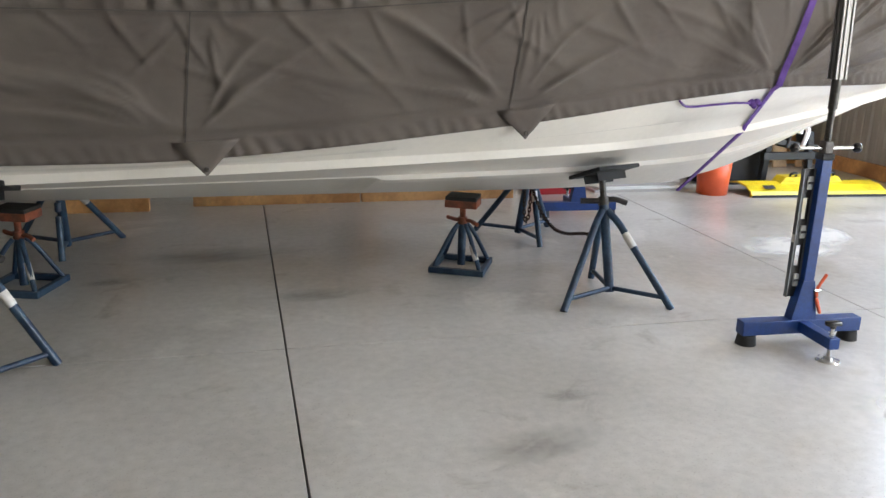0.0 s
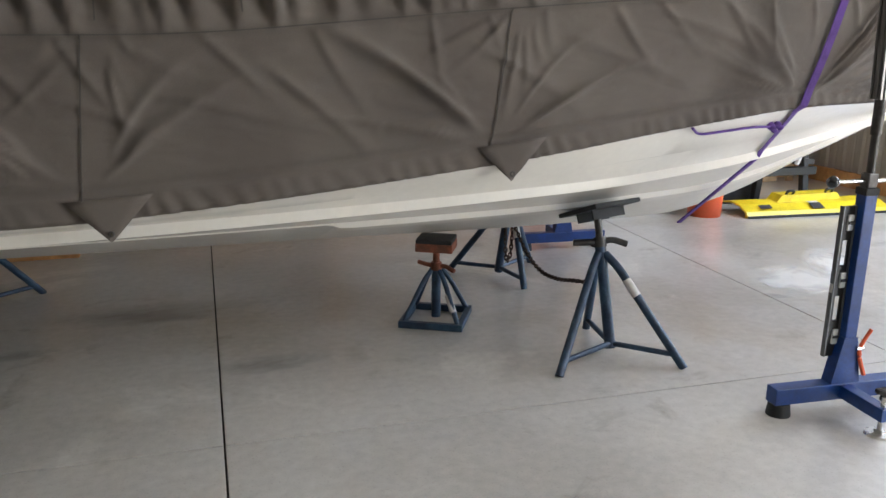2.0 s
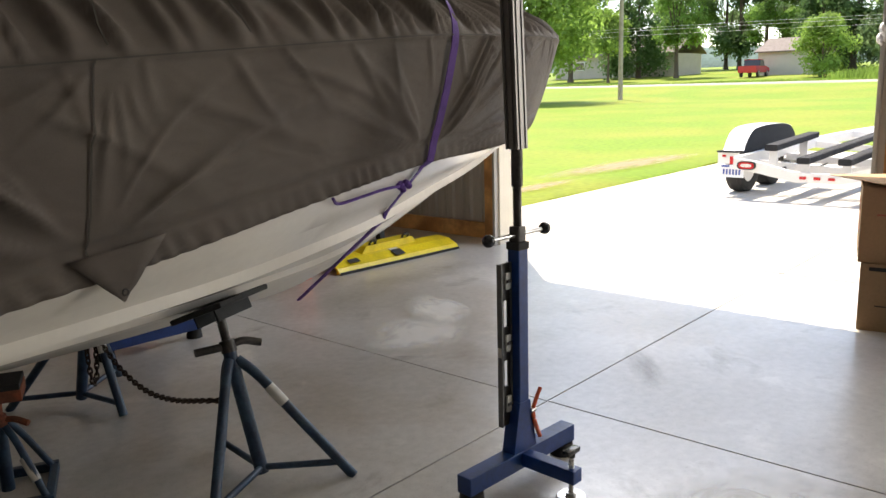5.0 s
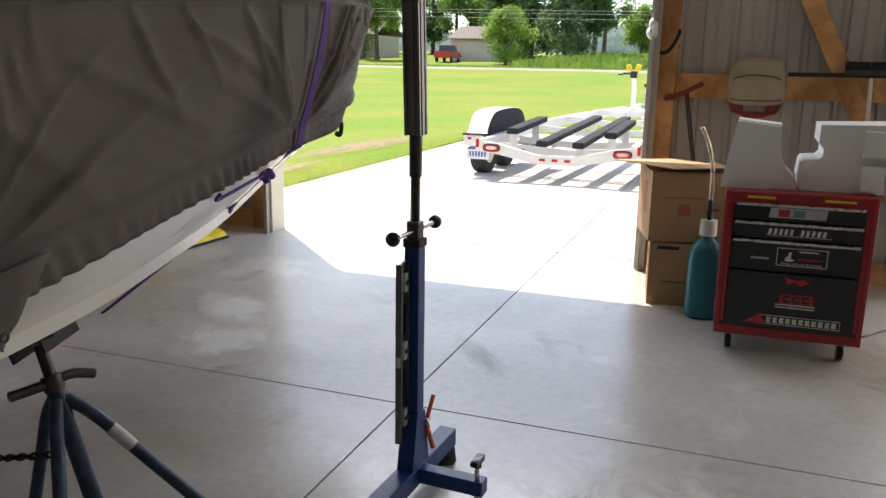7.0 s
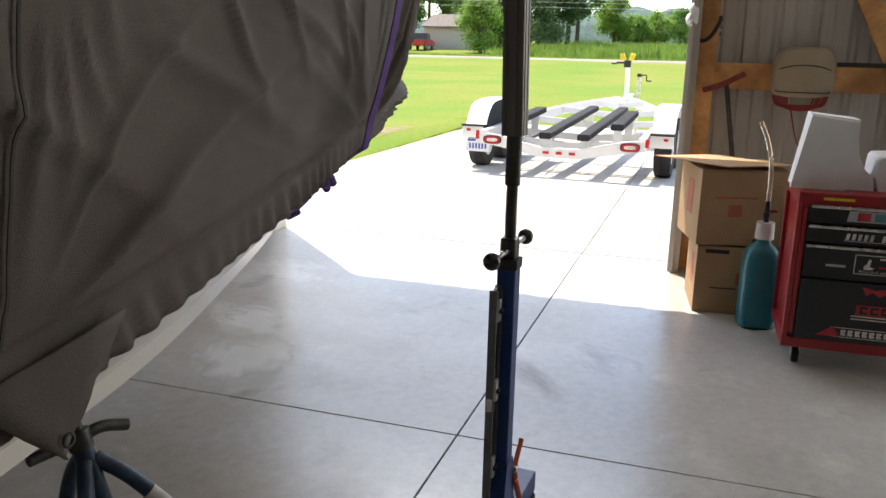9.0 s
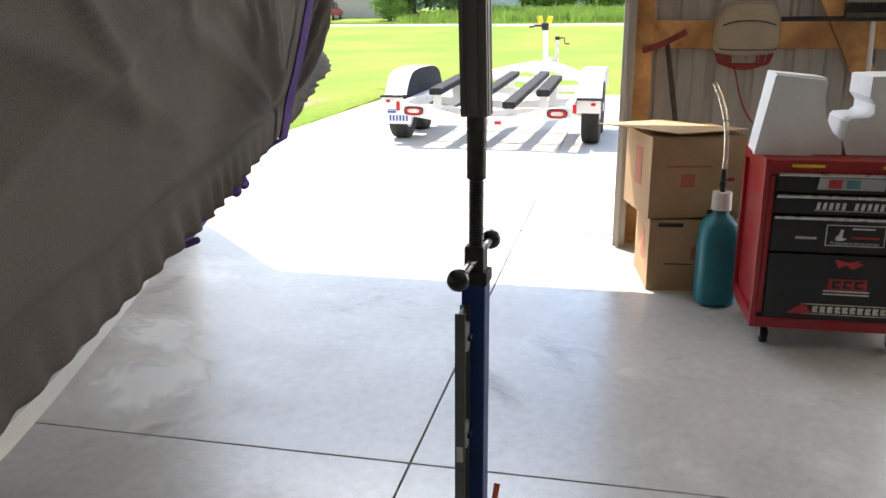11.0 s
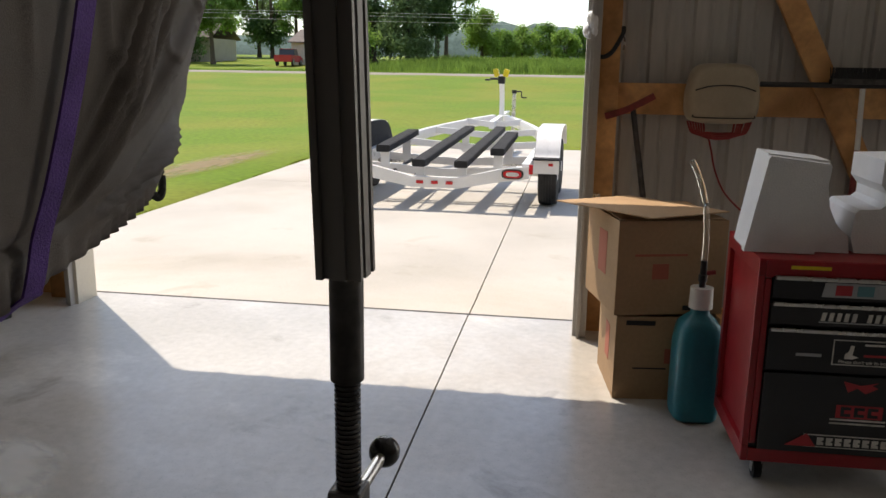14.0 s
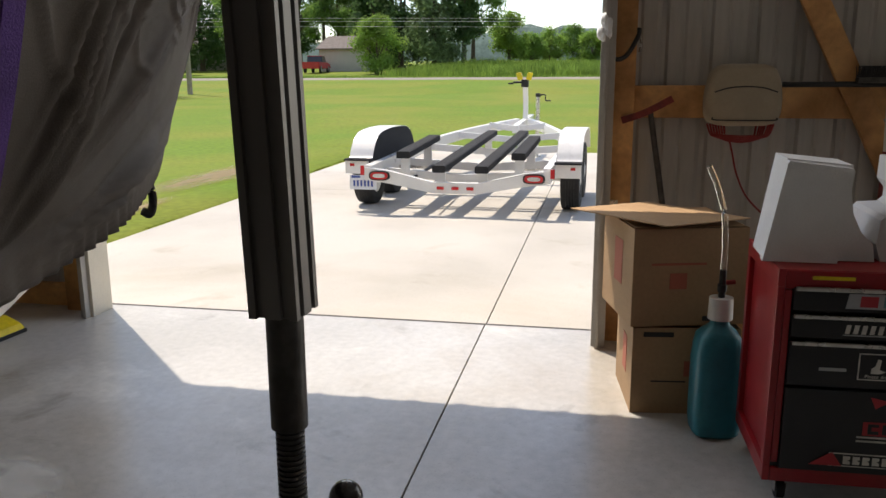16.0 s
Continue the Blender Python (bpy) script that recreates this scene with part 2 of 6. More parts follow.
def patchy(name, colour, scale, lo, hi, amount):
    """A thin film that shows through in blotches."""
    m = plain(name, colour, 0.5)
    n, l = m.node_tree.nodes, m.node_tree.links
    tc, no, rp = n.new("ShaderNodeTexCoord"), n.new("ShaderNodeTexNoise"), n.new("ShaderNodeMapRange")
    no.inputs["Scale"].default_value, no.inputs["Detail"].default_value, no.inputs["Distortion"].default_value = scale, 8.0, 1.0
    gr = n.new("ShaderNodeTexGradient")
    gr.gradient_type = "SPHERICAL"
    l.new(tc.outputs["Object"], gr.inputs["Vector"])
    l.new(tc.outputs["Object"], no.inputs["Vector"])
    mu = n.new("ShaderNodeMath")
    mu.operation = "MULTIPLY"
    l.new(no.outputs["Fac"], mu.inputs[0])
    l.new(gr.outputs["Fac"], mu.inputs[1])
    rp.inputs["From Min"].default_value, rp.inputs["From Max"].default_value, rp.inputs["To Max"].default_value = lo, hi, amount
    l.new(mu.outputs[0], rp.inputs["Value"])
    l.new(rp.outputs["Result"], n["Principled BSDF"].inputs["Alpha"])
    return m


M_PALE = patchy("dried_white_residue", (0.74, 0.73, 0.70), 2.0, 0.12, 0.36, 0.6)
M_SMUDGE = patchy("dark_floor_smudge", (0.10, 0.085, 0.07), 2.0, 0.10, 0.50, 0.34)
M_SOIL = patchy("bare_dry_soil", (0.21, 0.11, 0.045), 5.0, 0.06, 0.34, 0.75)


def crumpled(m, scale, depth):
    """Adds broad soft wrinkling to the relief of a cloth."""
    n, l = m.node_tree.nodes, m.node_tree.links
    b = n["Principled BSDF"]
    tc, mp, no, bp = n.new("ShaderNodeTexCoord"), n.new("ShaderNodeMapping"), n.new("ShaderNodeTexNoise"), n.new("ShaderNodeBump")
    mp.inputs["Rotation"].default_value, mp.inputs["Scale"].default_value = (0, radians(35), 0), (1.0, 1.0, 2.2)
    no.inputs["Scale"].default_value, no.inputs["Detail"].default_value, no.inputs["Distortion"].default_value = scale, 2.0, 0.3
    bp.inputs["Strength"].default_value, bp.inputs["Distance"].default_value = 0.5, depth
    l.new(tc.outputs["Object"], mp.inputs["Vector"])
    l.new(mp.outputs["Vector"], no.inputs["Vector"])
    l.new(no.outputs["Fac"], bp.inputs["Height"])
    l.new(b.inputs["Normal"].links[0].from_socket, bp.inputs["Normal"])
    l.new(bp.outputs["Normal"], b.inputs["Normal"])


crumpled(M_CANVAS, 4.5, 0.022)
M_WIRE = plain("weathered_aluminium_wire", (0.50, 0.50, 0.50), 0.6)
M_CHAIN = material("dark_rusty_chain", (0.055, 0.032, 0.022), 0.7, 0.3, vary=0.4, scale=30, bump=0.2)
M_CABLE = plain("black_cable", (0.012, 0.012, 0.012), 0.5)


# ---- building blocks ----
def box(bm, centre, size, m=None, bevel=0.0, taper=1.0):
    r = bmesh.ops.create_cube(bm, size=1.0)
    vs = r["verts"]
    for v in vs:
        v.co.x *= size[0] * (taper if v.co.z > 0 else 1)
        v.co.y *= size[1] * (taper if v.co.z > 0 else 1)
        v.co.z *= size[2]
    if bevel:
        es = list({e for v in vs for e in v.link_edges})
        r2 = bmesh.ops.bevel(bm, geom=es, offset=bevel, segments=2, affect="EDGES", profile=0.6)
        vs = list({v for f in r2["faces"] for v in f.verts} | {v for v in vs if v.is_valid})
    mat = Matrix.Translation(centre) @ (m if m else Matrix.Identity(4))
    bmesh.ops.transform(bm, matrix=mat, verts=vs)
    return bm


def rod(bm, a, b, r, r2=None, seg=12, caps=True):
    a, b = Vector(a), Vector(b)
    d = b - a
    q = d.to_track_quat("Z", "Y").to_matrix().to_4x4()
    bmesh.ops.create_cone(bm, cap_ends=caps, segments=seg, radius1=r, radius2=r if r2 is None else r2, depth=d.length, matrix=Matrix.Translation((a + b) / 2) @ q)
    return bm


def ball(bm, c, r, seg=14, squash=(1, 1, 1)):
    bmesh.ops.create_uvsphere(bm, u_segments=seg, v_segments=seg // 2 + 2, radius=r, matrix=Matrix.Translation(c) @ Matrix.Diagonal((*squash, 1)))
    return bm


def smoothpath(pts, n=6):
    """Catmull-Rom through the points."""
    p = [Vector(q) for q in pts]
    p = [p[0] * 2 - p[1]] + p + [p[-1] * 2 - p[-2]]
    out = []
    for i in range(1, len(p) - 2):
        for k in range(n):
            t = k / n
            out.append(0.5 * (2 * p[i] + (p[i + 1] - p[i - 1]) * t + (2 * p[i - 1] - 5 * p[i] + 4 * p[i + 1] - p[i + 2]) * t * t + (3 * p[i] - p[i - 1] - 3 * p[i + 1] + p[i + 2]) * t ** 3))
    out.append(p[-2])
    return out


def sweep(bm, pts, prof, up=(0, 0, 1), closed=True, caps=True):
    """A profile [(u, v)] carried along points; u to the side, v along up."""
    pts = [Vector(p) for p in pts]
    rings = []
    for i, p in enumerate(pts):
        d = (pts[min(i + 1, len(pts) - 1)] - pts[max(i - 1, 0)]).normalized()
        u0 = Vector(up)
        if abs(d.dot(u0)) > 0.98:
            u0 = Vector((0, 1, 0)) if abs(d.y) < 0.9 else Vector((1, 0, 0))
        side = d.cross(u0).normalized()
        upv = side.cross(d).normalized()
        rings.append([bm.verts.new(p + side * a + upv * b) for a, b in prof])
    n = len(prof)
    for r0, r1 in zip(rings, rings[1:]):
        for k in range(n if closed else n - 1):
            bm.faces.new((r0[k], r0[(k + 1) % n], r1[(k + 1) % n], r1[k]))
    if caps and closed:
        bm.faces.new(rings[0][::-1])
        bm.faces.new(rings[-1])
    return bm


def circle(r, n=10):
    return [(r * math.cos(2 * math.pi * k / n), r * math.sin(2 * math.pi * k / n)) for k in range(n)]


def hose(bm, pts, r, n=8, seg=10):
    return sweep(bm, smoothpath(pts, n), circle(r, seg))


def prism(bm, outline, axis, a, b):
    """An outline [(u, v)] in the plane across axis, drawn from a to b."""
    def at(u, v, w):
        return {"x": (w, u, v), "y": (u, w, v), "z": (u, v, w)}[axis]
    r0 = [bm.verts.new(at(u, v, a)) for u, v in outline]
    r1 = [bm.verts.new(at(u, v, b)) for u, v in outline]
    n = len(outline)
    for k in range(n):
        bm.faces.new((r0[k], r0[(k + 1) % n], r1[(k + 1) % n], r1[k]))
    bm.faces.new(r0[::-1])
    bm.faces.new(r1)
    return bm


def solid(name, bm, mat, smooth=False, m=None):
    bmesh.ops.recalc_face_normals(bm, faces=bm.faces)
    me = bpy.data.meshes.new(name)
    bm.to_mesh(me)
    bm.free()
    me.materials.append(mat)
    if smooth:
        for p in me.polygons:
            p.use_smooth = True
        me.set_sharp_from_angle(angle=radians(40))
    ob = new(name, me)
    if m is not None:
        ob.matrix_world = m
    return ob


def part(name, bm, mat, parent, label="", smooth=True):
    ob = solid(name, bm, mat, smooth)
    ob.parent = parent
    if label:
        ob["label"] = label
    return ob


def thing(name, m, label, category, group="", kind=""):
    ob = new(name)
    ob.empty_display_size = 0.1
    ob.matrix_world = m if isinstance(m, Matrix) else Matrix.Translation(m)
    return tagged(ob, label, category, group, kind)


def grid_mesh(name, verts, faces, mat, smooth=True):
    me = bpy.data.meshes.new(name)
    me.from_pydata(verts, [], faces)
    me.materials.append(mat)
    if smooth:
        for p in me.polygons:
            p.use_smooth = True
    return me


def B():
    return bmesh.new()


def lerp(x, xs, ys):
    return float(np.interp(x, xs, ys))


# ---- the workshop: floor, walls, door openings, roof ----
WX = 6.59                     # framing face of the door wall
WEST, SOUTH, NORTH, TOP = -4.2, -5.5, 8.6, 3.9
D1 = (3.41, 6.465)             # big door opening along y
D2 = (-1.65, 1.42)            # second door opening along y
HEAD = 3.03                   # door head height
JX, JY = (-2.55, 0.53, 3.61), (-2.12, 0.96, 4.04, 7.12)

floor = tagged(new("floor"), "polished grey concrete workshop floor with saw-cut joints", "floor", kind="structure")
bm = B()
box(bm, ((WEST + 6.80) / 2, (SOUTH + NORTH) / 2, -0.12), (6.90 - WEST, NORTH - SOUTH + 0.4, 0.14))
part("bed", bm, M_JOINT, floor, "dark grit in the saw-cut joints", False)


def slab_piece(name, x0, x1, y0, y1, z, mat, parent, gap=0.0035, thick=0.03):
    bm = B()
    box(bm, ((x0 + x1) / 2, (y0 + y1) / 2, z - thick / 2), (x1 - x0 - 2 * gap, y1 - y0 - 2 * gap, thick), bevel=0.003)
    return part(name, bm, mat, parent, "", False)


xs, ys = (WEST, *JX, 6.75), (SOUTH, *JY, NORTH)
for x0, x1 in zip(xs, xs[1:]):
    for y0, y1 in zip(ys, ys[1:]):
        slab_piece("slab", x0, x1, y0, y1, 0.0, M_FLOOR, floor)

drive = tagged(new("driveway"), "pale broom-finished concrete driveway slabs in sunlight", "driveway", kind="structure")
bm = B()
box(bm, (12.3, -2.2, -0.12), (10.9, 19.8, 0.14))
part("bed", bm, M_JOINT, drive, "dark joints between the slabs", False)
for x0, x1 in ((6.80, 12.2), (12.2, 17.6)):
    for y0, y1 in ((-12.0, -5.2), (-5.2, -0.6), (-0.6, 4.04), (4.04, 7.75)):
        slab_piece("slab", x0, x1, y0, y1, -0.012, M_DRIVE, drive, 0.004)


bm = B()
box(bm, (6.775, 4.94, -0.021), (0.036, 3.4, 0.03))
box(bm, (6.775, -0.1, -0.021), (0.036, 3.4, 0.03))
part("joint_filler", bm, M_JOINT, drive, "dark expansion joint at the door sill", False)


def stain(name, x, y, sx, sy, yaw, mat, label):
    bm = B()
    bmesh.ops.create_circle(bm, cap_ends=True, segments=40, radius=1.0)
    ob = part(name, bm, mat, floor, label, False)
    ob.matrix_basis = Matrix.Translation((x, y, 0.004)) @ pose(0, 0, 0, 0, 0, yaw) @ Matrix.Diagonal((sx, sy, 1, 1))
    ob.visible_shadow = False


stain("residue", 4.05, 5.25, 0.55, 0.42, 20, M_PALE, "pale dried water mark")
stain("residue", 4.5, 5.5, 0.5, 0.3, 60, M_PALE, "pale dried water mark")
stain("residue", 3.1, 2.9, 0.6, 0.5, 0, M_PALE, "pale worn patch")
for k, (x, y, sx, sy, yw) in enumerate(((-0.35, 5.15, 0.22, 0.09, 10), (1.35, 3.0, 0.35, 0.16, 15), (1.6, 3.35, 0.16, 0.08, 0), (0.75, 4.75, 0.35, 0.15, 5), (3.75, 5.0, 0.25, 0.10, 0), (0.2, 5.6, 0.7, 0.25, 4), (4.3, 3.9, 0.45, 0.12, 40))):
    stain("smudge", x, y, sx, sy, yw, M_SMUDGE, "dark scuff on the concrete")


def ribbed(bm, p, q, z0, z1, depth=0.019, pitch=0.229, inward=(-1, 0)):
    """Ribbed steel sheet between two plan points, standing from z0 to z1."""
    p, q = Vector((*p, 0)), Vector((*q, 0))
    d = (q - p).normalized()
    n = Vector((*inward, 0))
    length = (q - p).length
    prof, s = [], 0.0
    while s < length:
        for ds, o in ((0.0, 0.0), (0.07, 0.0), (0.085, depth * 0.35), (0.10, 0.0), (0.165, 0.0), (0.180, depth), (0.205, depth)):
            if s + ds < length:
                prof.append((s + ds, o))
        s += pitch
    prof.append((length, 0.0))
    front = [[bm.verts.new(p + d * a - n * o + Vector((0, 0, z))) for a, o in prof] for z in (z0, z1)]
    back = [[bm.verts.new(p + d * a - n * (o + 0.004) + Vector((0, 0, z))) for a, o in prof] for z in (z0, z1)]
    for g in (front, back):
        for k in range(len(prof) - 1):
            bm.faces.new((g[0][k], g[0][k + 1], g[1][k + 1], g[1][k]))
    for k in (0, len(prof) - 1):
        bm.faces.new((front[0][k], front[1][k], back[1][k], back[0][k]))
    return bm


def wall(name, label, pieces, inward):
    w = tagged(new(name), label, "wall", kind="structure")
    for p, q, z0, z1 in pieces:
        part("steel_sheet", ribbed(B(), p, q, z0, z1, inward=inward), M_STEEL, w, "", False)
    return w


SX = WX + 0.13
wall_east = wall("wall_east", "ribbed grey steel wall on pine framing beside the doors", [((SX, SOUTH), (SX, D2[0] - 0.1), 0, TOP), ((SX, D2[1] + 0.1), (SX, D1[0] - 0.06), 0.0, TOP), ((SX, D1[1] + 0.1), (SX, NORTH), 0.0, TOP), ((SX, D2[0] - 0.1), (SX, D2[1] + 0.1), HEAD, TOP), ((SX, D1[0] - 0.06), (SX, D1[1] + 0.1), HEAD, TOP)], (-1, 0))
wall_north = wall("wall_north", "ribbed grey steel wall behind the boat", [((WEST, NORTH), (SX, NORTH), 0, TOP)], (0, -1))
wall_south = wall("wall_south", "ribbed grey steel side wall", [((WEST, SOUTH), (SX, SOUTH), 0, TOP)], (0, 1))
wall_west = wall("wall_west", "ribbed grey steel back wall", [((WEST, SOUTH), (WEST, NORTH), 0, TOP)], (1, 0))
# ceiling stays out of view; its white is chosen to bounce door light
bm = B()
box(bm, ((WEST + SX) / 2, (SOUTH + NORTH) / 2, TOP + 0.05), (SX - WEST + 0.3, NORTH - SOUTH + 0.3, 0.1))
ceiling = tagged(solid("ceiling", bm, M_CEIL), "plain unseen ceiling over the workshop, white to bounce light", "ceiling", kind="structure")


def lumber(name, centre, size, parent, mat=None, m=None, label=""):
    bm = B()
    box(bm, (0, 0, 0), size, bevel=0.004)
    ob = part(name, bm, mat or M_WOOD, parent, label, False)
    ob.matrix_basis = Matrix.Translation(centre) @ (m if m else Matrix.Identity(4))
    return ob


PX = WX + 0.055
# posts, girts and brace of the wall between the two doors
lumber("post", (PX, 3.295, 1.95), (0.13, 0.135, 3.9), wall_east, label="orange pine door post")
lumber("post", (PX, 1.50, 1.95), (0.13, 0.14, 3.9), wall_east, label="orange pine door post")
for z in (0.075, 1.325, 2.35, 3.2):
    lumber("girt", (PX + 0.04, 2.40, z), (0.04, 1.655, 0.17 if z > 1 else 0.15), wall_east, label="horizontal pine girt")
lumber("brace", (PX - 0.005, 2.20, 1.50), (0.04, 0.125, 2.1), wall_east, m=pose(0, 0, 0, -27), label="diagonal pine brace")
# north side of the big door
lumber("post", (PX, 6.66, 1.95), (0.13, 0.14, 3.9), wall_east, label="orange pine door post")
for z in (0.075, 1.05, 2.0, 3.0):
    lumber("girt", (PX + 0.04, 7.66, z), (0.04, 1.84, 0.15), wall_east, label="horizontal pine girt")
lumber("post", (PX, D2[0] - 0.14, 1.95), (0.13, 0.14, 3.9), wall_east, label="orange pine door post")
for y0, y1 in (D1, D2):
    lumber("header", (PX, (y0 + y1) / 2, HEAD + 0.14), (0.09, y1 - y0 + 0.1, 0.28), wall_east, label="pine door header")
for k in range(5):
    x = -3.2 + 2.4 * k
    lumber("post", (x, NORTH - 0.09, 1.95), (0.14, 0.14, 3.9), wall_north, label="pine wall post")
    lumber("post", (x, SOUTH + 0.09, 1.95), (0.14, 0.14, 3.9), wall_south, label="pine wall post")
for z in (0.075, 1.1, 2.1, 3.1):
    lumber("girt", ((WEST + SX) / 2, NORTH - 0.03, z), (SX - WEST, 0.04, 0.15), wall_north, label="horizontal pine girt")
    lumber("girt", ((WEST + SX) / 2, SOUTH + 0.03, z), (SX - WEST, 0.04, 0.15), wall_south, label="horizontal pine girt")


def door_trim(name, y, sign, label):
    """Jamb trim of a door opening at y; sign is +1 where the opening lies towards +y."""
    j = tagged(new(name), label, "door trim", kind="structure")
    bm = B()
    box(bm, (WX - 0.02, y - sign * 0.012, HEAD / 2), (0.20, 0.024, HEAD), bevel=0.003)
    part("jamb_board", bm, M_CREAM if sign < 0 else M_TRIM, j, "", False)
    bm = B()
    box(bm, (WX - 0.145, y - sign * 0.030, HEAD / 2), (0.05, 0.018, HEAD), bevel=0.002)
    box(bm, (WX - 0.128, y - sign * 0.050, HEAD / 2), (0.016, 0.05, HEAD), bevel=0.002)
    part("track", bm, M_TRIM, j, "galvanised door track", False)
    return j


door_trim("trim_1", D1[0], 1, "grey door jamb with galvanised overhead track")
door_trim("trim_2", D1[1], -1, "cream door jamb with galvanised overhead track")
door_trim("trim_3", D2[0], 1, "grey door jamb with galvanised overhead track")
door_trim("trim_4", D2[1], -1, "cream door jamb with galvanised overhead track")

# added fill lamp in the second door, stands in for extra daylight
lamp = new("fill_second_door", bpy.data.lights.new("fill_second_door", "AREA"))
lamp.data.shape, lamp.data.size, lamp.data.size_y, lamp.data.energy, lamp.data.color = "RECTANGLE", D2[1] - D2[0] - 0.1, HEAD - 0.1, 25, (1.0, 0.99, 0.965)
lamp.matrix_world = look((WX + 0.06, (D2[0] + D2[1]) / 2, HEAD / 2), (0, (D2[0] + D2[1]) / 2, HEAD / 2))

# added fill lamp under the big door's head, stands in for more skylight
lamp = new("fill_big_door", bpy.data.lights.new("fill_big_door", "AREA"))
lamp.data.shape, lamp.data.size, lamp.data.size_y, lamp.data.energy, lamp.data.color = "RECTANGLE", D1[1] - D1[0] - 0.1, 0.8, 13, (0.90, 0.95, 1.0)
lamp.matrix_world = look((WX + 0.10, (D1[0] + D1[1]) / 2, 2.60), (3.4, (D1[0] + D1[1]) / 2, 0.4))

# ---- ground outside: one sheet out to the horizon ----
def ground_z(x, y):
    d = max(x, abs(y) * 0.4)
    return lerp(d, (7, 18, 46, 58, 66, 80, 110, 160, 400, 1500), (-0.03, -0.03, 0.30, 0.93, 1.0, 1.15, 2.2, 3.6, 6.0, 14.0))


gx = np.unique(np.concatenate([np.linspace(-40, 6.9, 6), np.linspace(6.9, 30, 40), np.linspace(30, 90, 50), np.linspace(90, 300, 30), np.linspace(300, 2500, 14)]))
gy = np.unique(np.concatenate([np.linspace(-1500, -80, 12), np.linspace(-80, 100, 110), np.linspace(100, 1500, 12)]))
gv, gf = [], []
for x in gx:
    for y in gy:
        bumpy = 0.03 * noise.noise((x * 0.25, y * 0.25, 0)) if x > 18 else 0
        inside = x < 17.65 and -12.05 < y < 7.78
        gv.append((x, y, -0.20 if inside else ground_z(x, y) + bumpy))
ny = len(gy)
gf = [(i * ny + j, (i + 1) * ny + j, (i + 1) * ny + j + 1, i * ny + j + 1) for i in range(len(gx) - 1) for j in range(ny - 1)]
ground = tagged(new("ground", grid_mesh("ground", gv, gf, M_GRASS)), "bright green mown lawn rising gently to the road", "lawn", kind="structure")
# lawn lip beside the concrete, a little above it
bm = B()
vs = []
for k in range(80):
    x = 6.95 + k * 0.137
    wob = 0.05 * noise.noise((x * 1.3, 0, 3)) + 0.03 * noise.noise((x * 5, 0, 9))
    vs.append([bm.verts.new((x, 7.74 + wob, -0.03)), bm.verts.new((x, 7.80 + wob, 0.012)), bm.verts.new((x, 8.6, 0.02)), bm.verts.new((x, 11.0, ground_z(x, 11) - 0.005))])
for a, b in zip(vs, vs[1:]):
    for k in range(3):
        bm.faces.new((a[k], b[k], b[k + 1], a[k + 1]))
lip = tagged(solid("lawn_edge", bm, M_GRASS, True), "uneven lawn edge along the concrete driveway", "lawn", kind="structure")
for x, y, sx_, sy_, yw in ((13.1, 8.75, 2.9, 0.55, -3), (9.6, 8.35, 1.5, 0.25, 1)):
    bm = B()
    bmesh.ops.create_circle(bm, cap_ends=True, segments=40, radius=1.0)
    ob = tagged(solid("soil_patch", bm, M_SOIL), "worn patch of bare dry soil in the lawn", "soil", kind="structure")
    ob.matrix_world = Matrix.Translation((x, y, 0.06)) @ pose(0, 0, 0, 0, 0, yw) @ Matrix.Diagonal((sx_, sy_, 1, 1))
    ob.visible_shadow = False
bm = B()
RX = [60.2] + [g for g in gx if 60.6 < g < 67.4] + [67.8]
vs = [[bm.verts.new((x, y, ground_z(x, y) + (0.06 if 60.5 < x < 67.5 else -0.06))) for x in RX] for y in np.linspace(-140, 160, 60)]
for a, b in zip(vs, vs[1:]):
    for k in range(len(RX) - 1):
        bm.faces.new((a[k], b[k], b[k + 1], a[k + 1]))
tagged(solid("road", bm, M_ROAD, True), "pale gravel-edged country road across the lawn", "road", kind="structure")

# ---- the covered boat ----
CY, STERN = 5.13, -3.4
boat = thing("boat", (1.2, CY, 0.0), "cream-white motor boat under a grey canvas cover on blue stands", "boat")
BX = 1.2


def soft(x, xs, ys, r=0.22):
    """Piecewise curve with its corners rounded."""
    return float(np.mean([np.interp(x + d, xs, ys) for d in np.linspace(-r, r, 9)]))


def hem_b(x):
    u = max(0.0, (x - 0.9) / 4.17)
    return 1.19 * max(0.0, 1 - u ** 2.3)


def hem_z(x):
    return soft(x, (-3.4, 0.1, 0.76, 1.4, 1.75, 2.25, 2.95, 3.9, 5.1), (0.84, 0.865, 0.92, 0.992, 1.03, 1.10, 1.165, 1.16, 1.215))


def crease_b(x):
    u = max(0.0, (x - 0.9) / 4.48)
    return 1.24 * max(0.0, 1 - u ** 2.5)


def crease_z(x):
    return soft(x, (-3.4, 0.5, 1.5, 2.9, 4.5, 5.47), (1.40, 1.445, 1.535, 1.64, 1.70, 1.72))


def ridge_z(x):
    return soft(x, (-3.4, 1.0, 2.5, 3.9, 4.8, 5.1, 5.30), (2.55, 2.5, 2.3, 2.0, 1.88, 1.85, 1.75), 0.1)


def keel_z(x):
    return soft(x, (-3.4, 1.0, 2.2, 3.0, 3.4, 3.8, 4.15, 4.55, 4.85, 5.06, 5.3), (0.47, 0.475, 0.475, 0.50, 0.60, 0.77, 0.93, 1.12, 1.25, 1.32, 1.42), 0.15)


def chine_b(x):
    return max(0.0, soft(x, (-3.4, 0.6, 1.4, 2.1, 2.9, 4.0, 4.85, 5.6), (1.07, 1.06, 1.02, 0.92, 0.70, 0.35, 0.03, -0.30)))


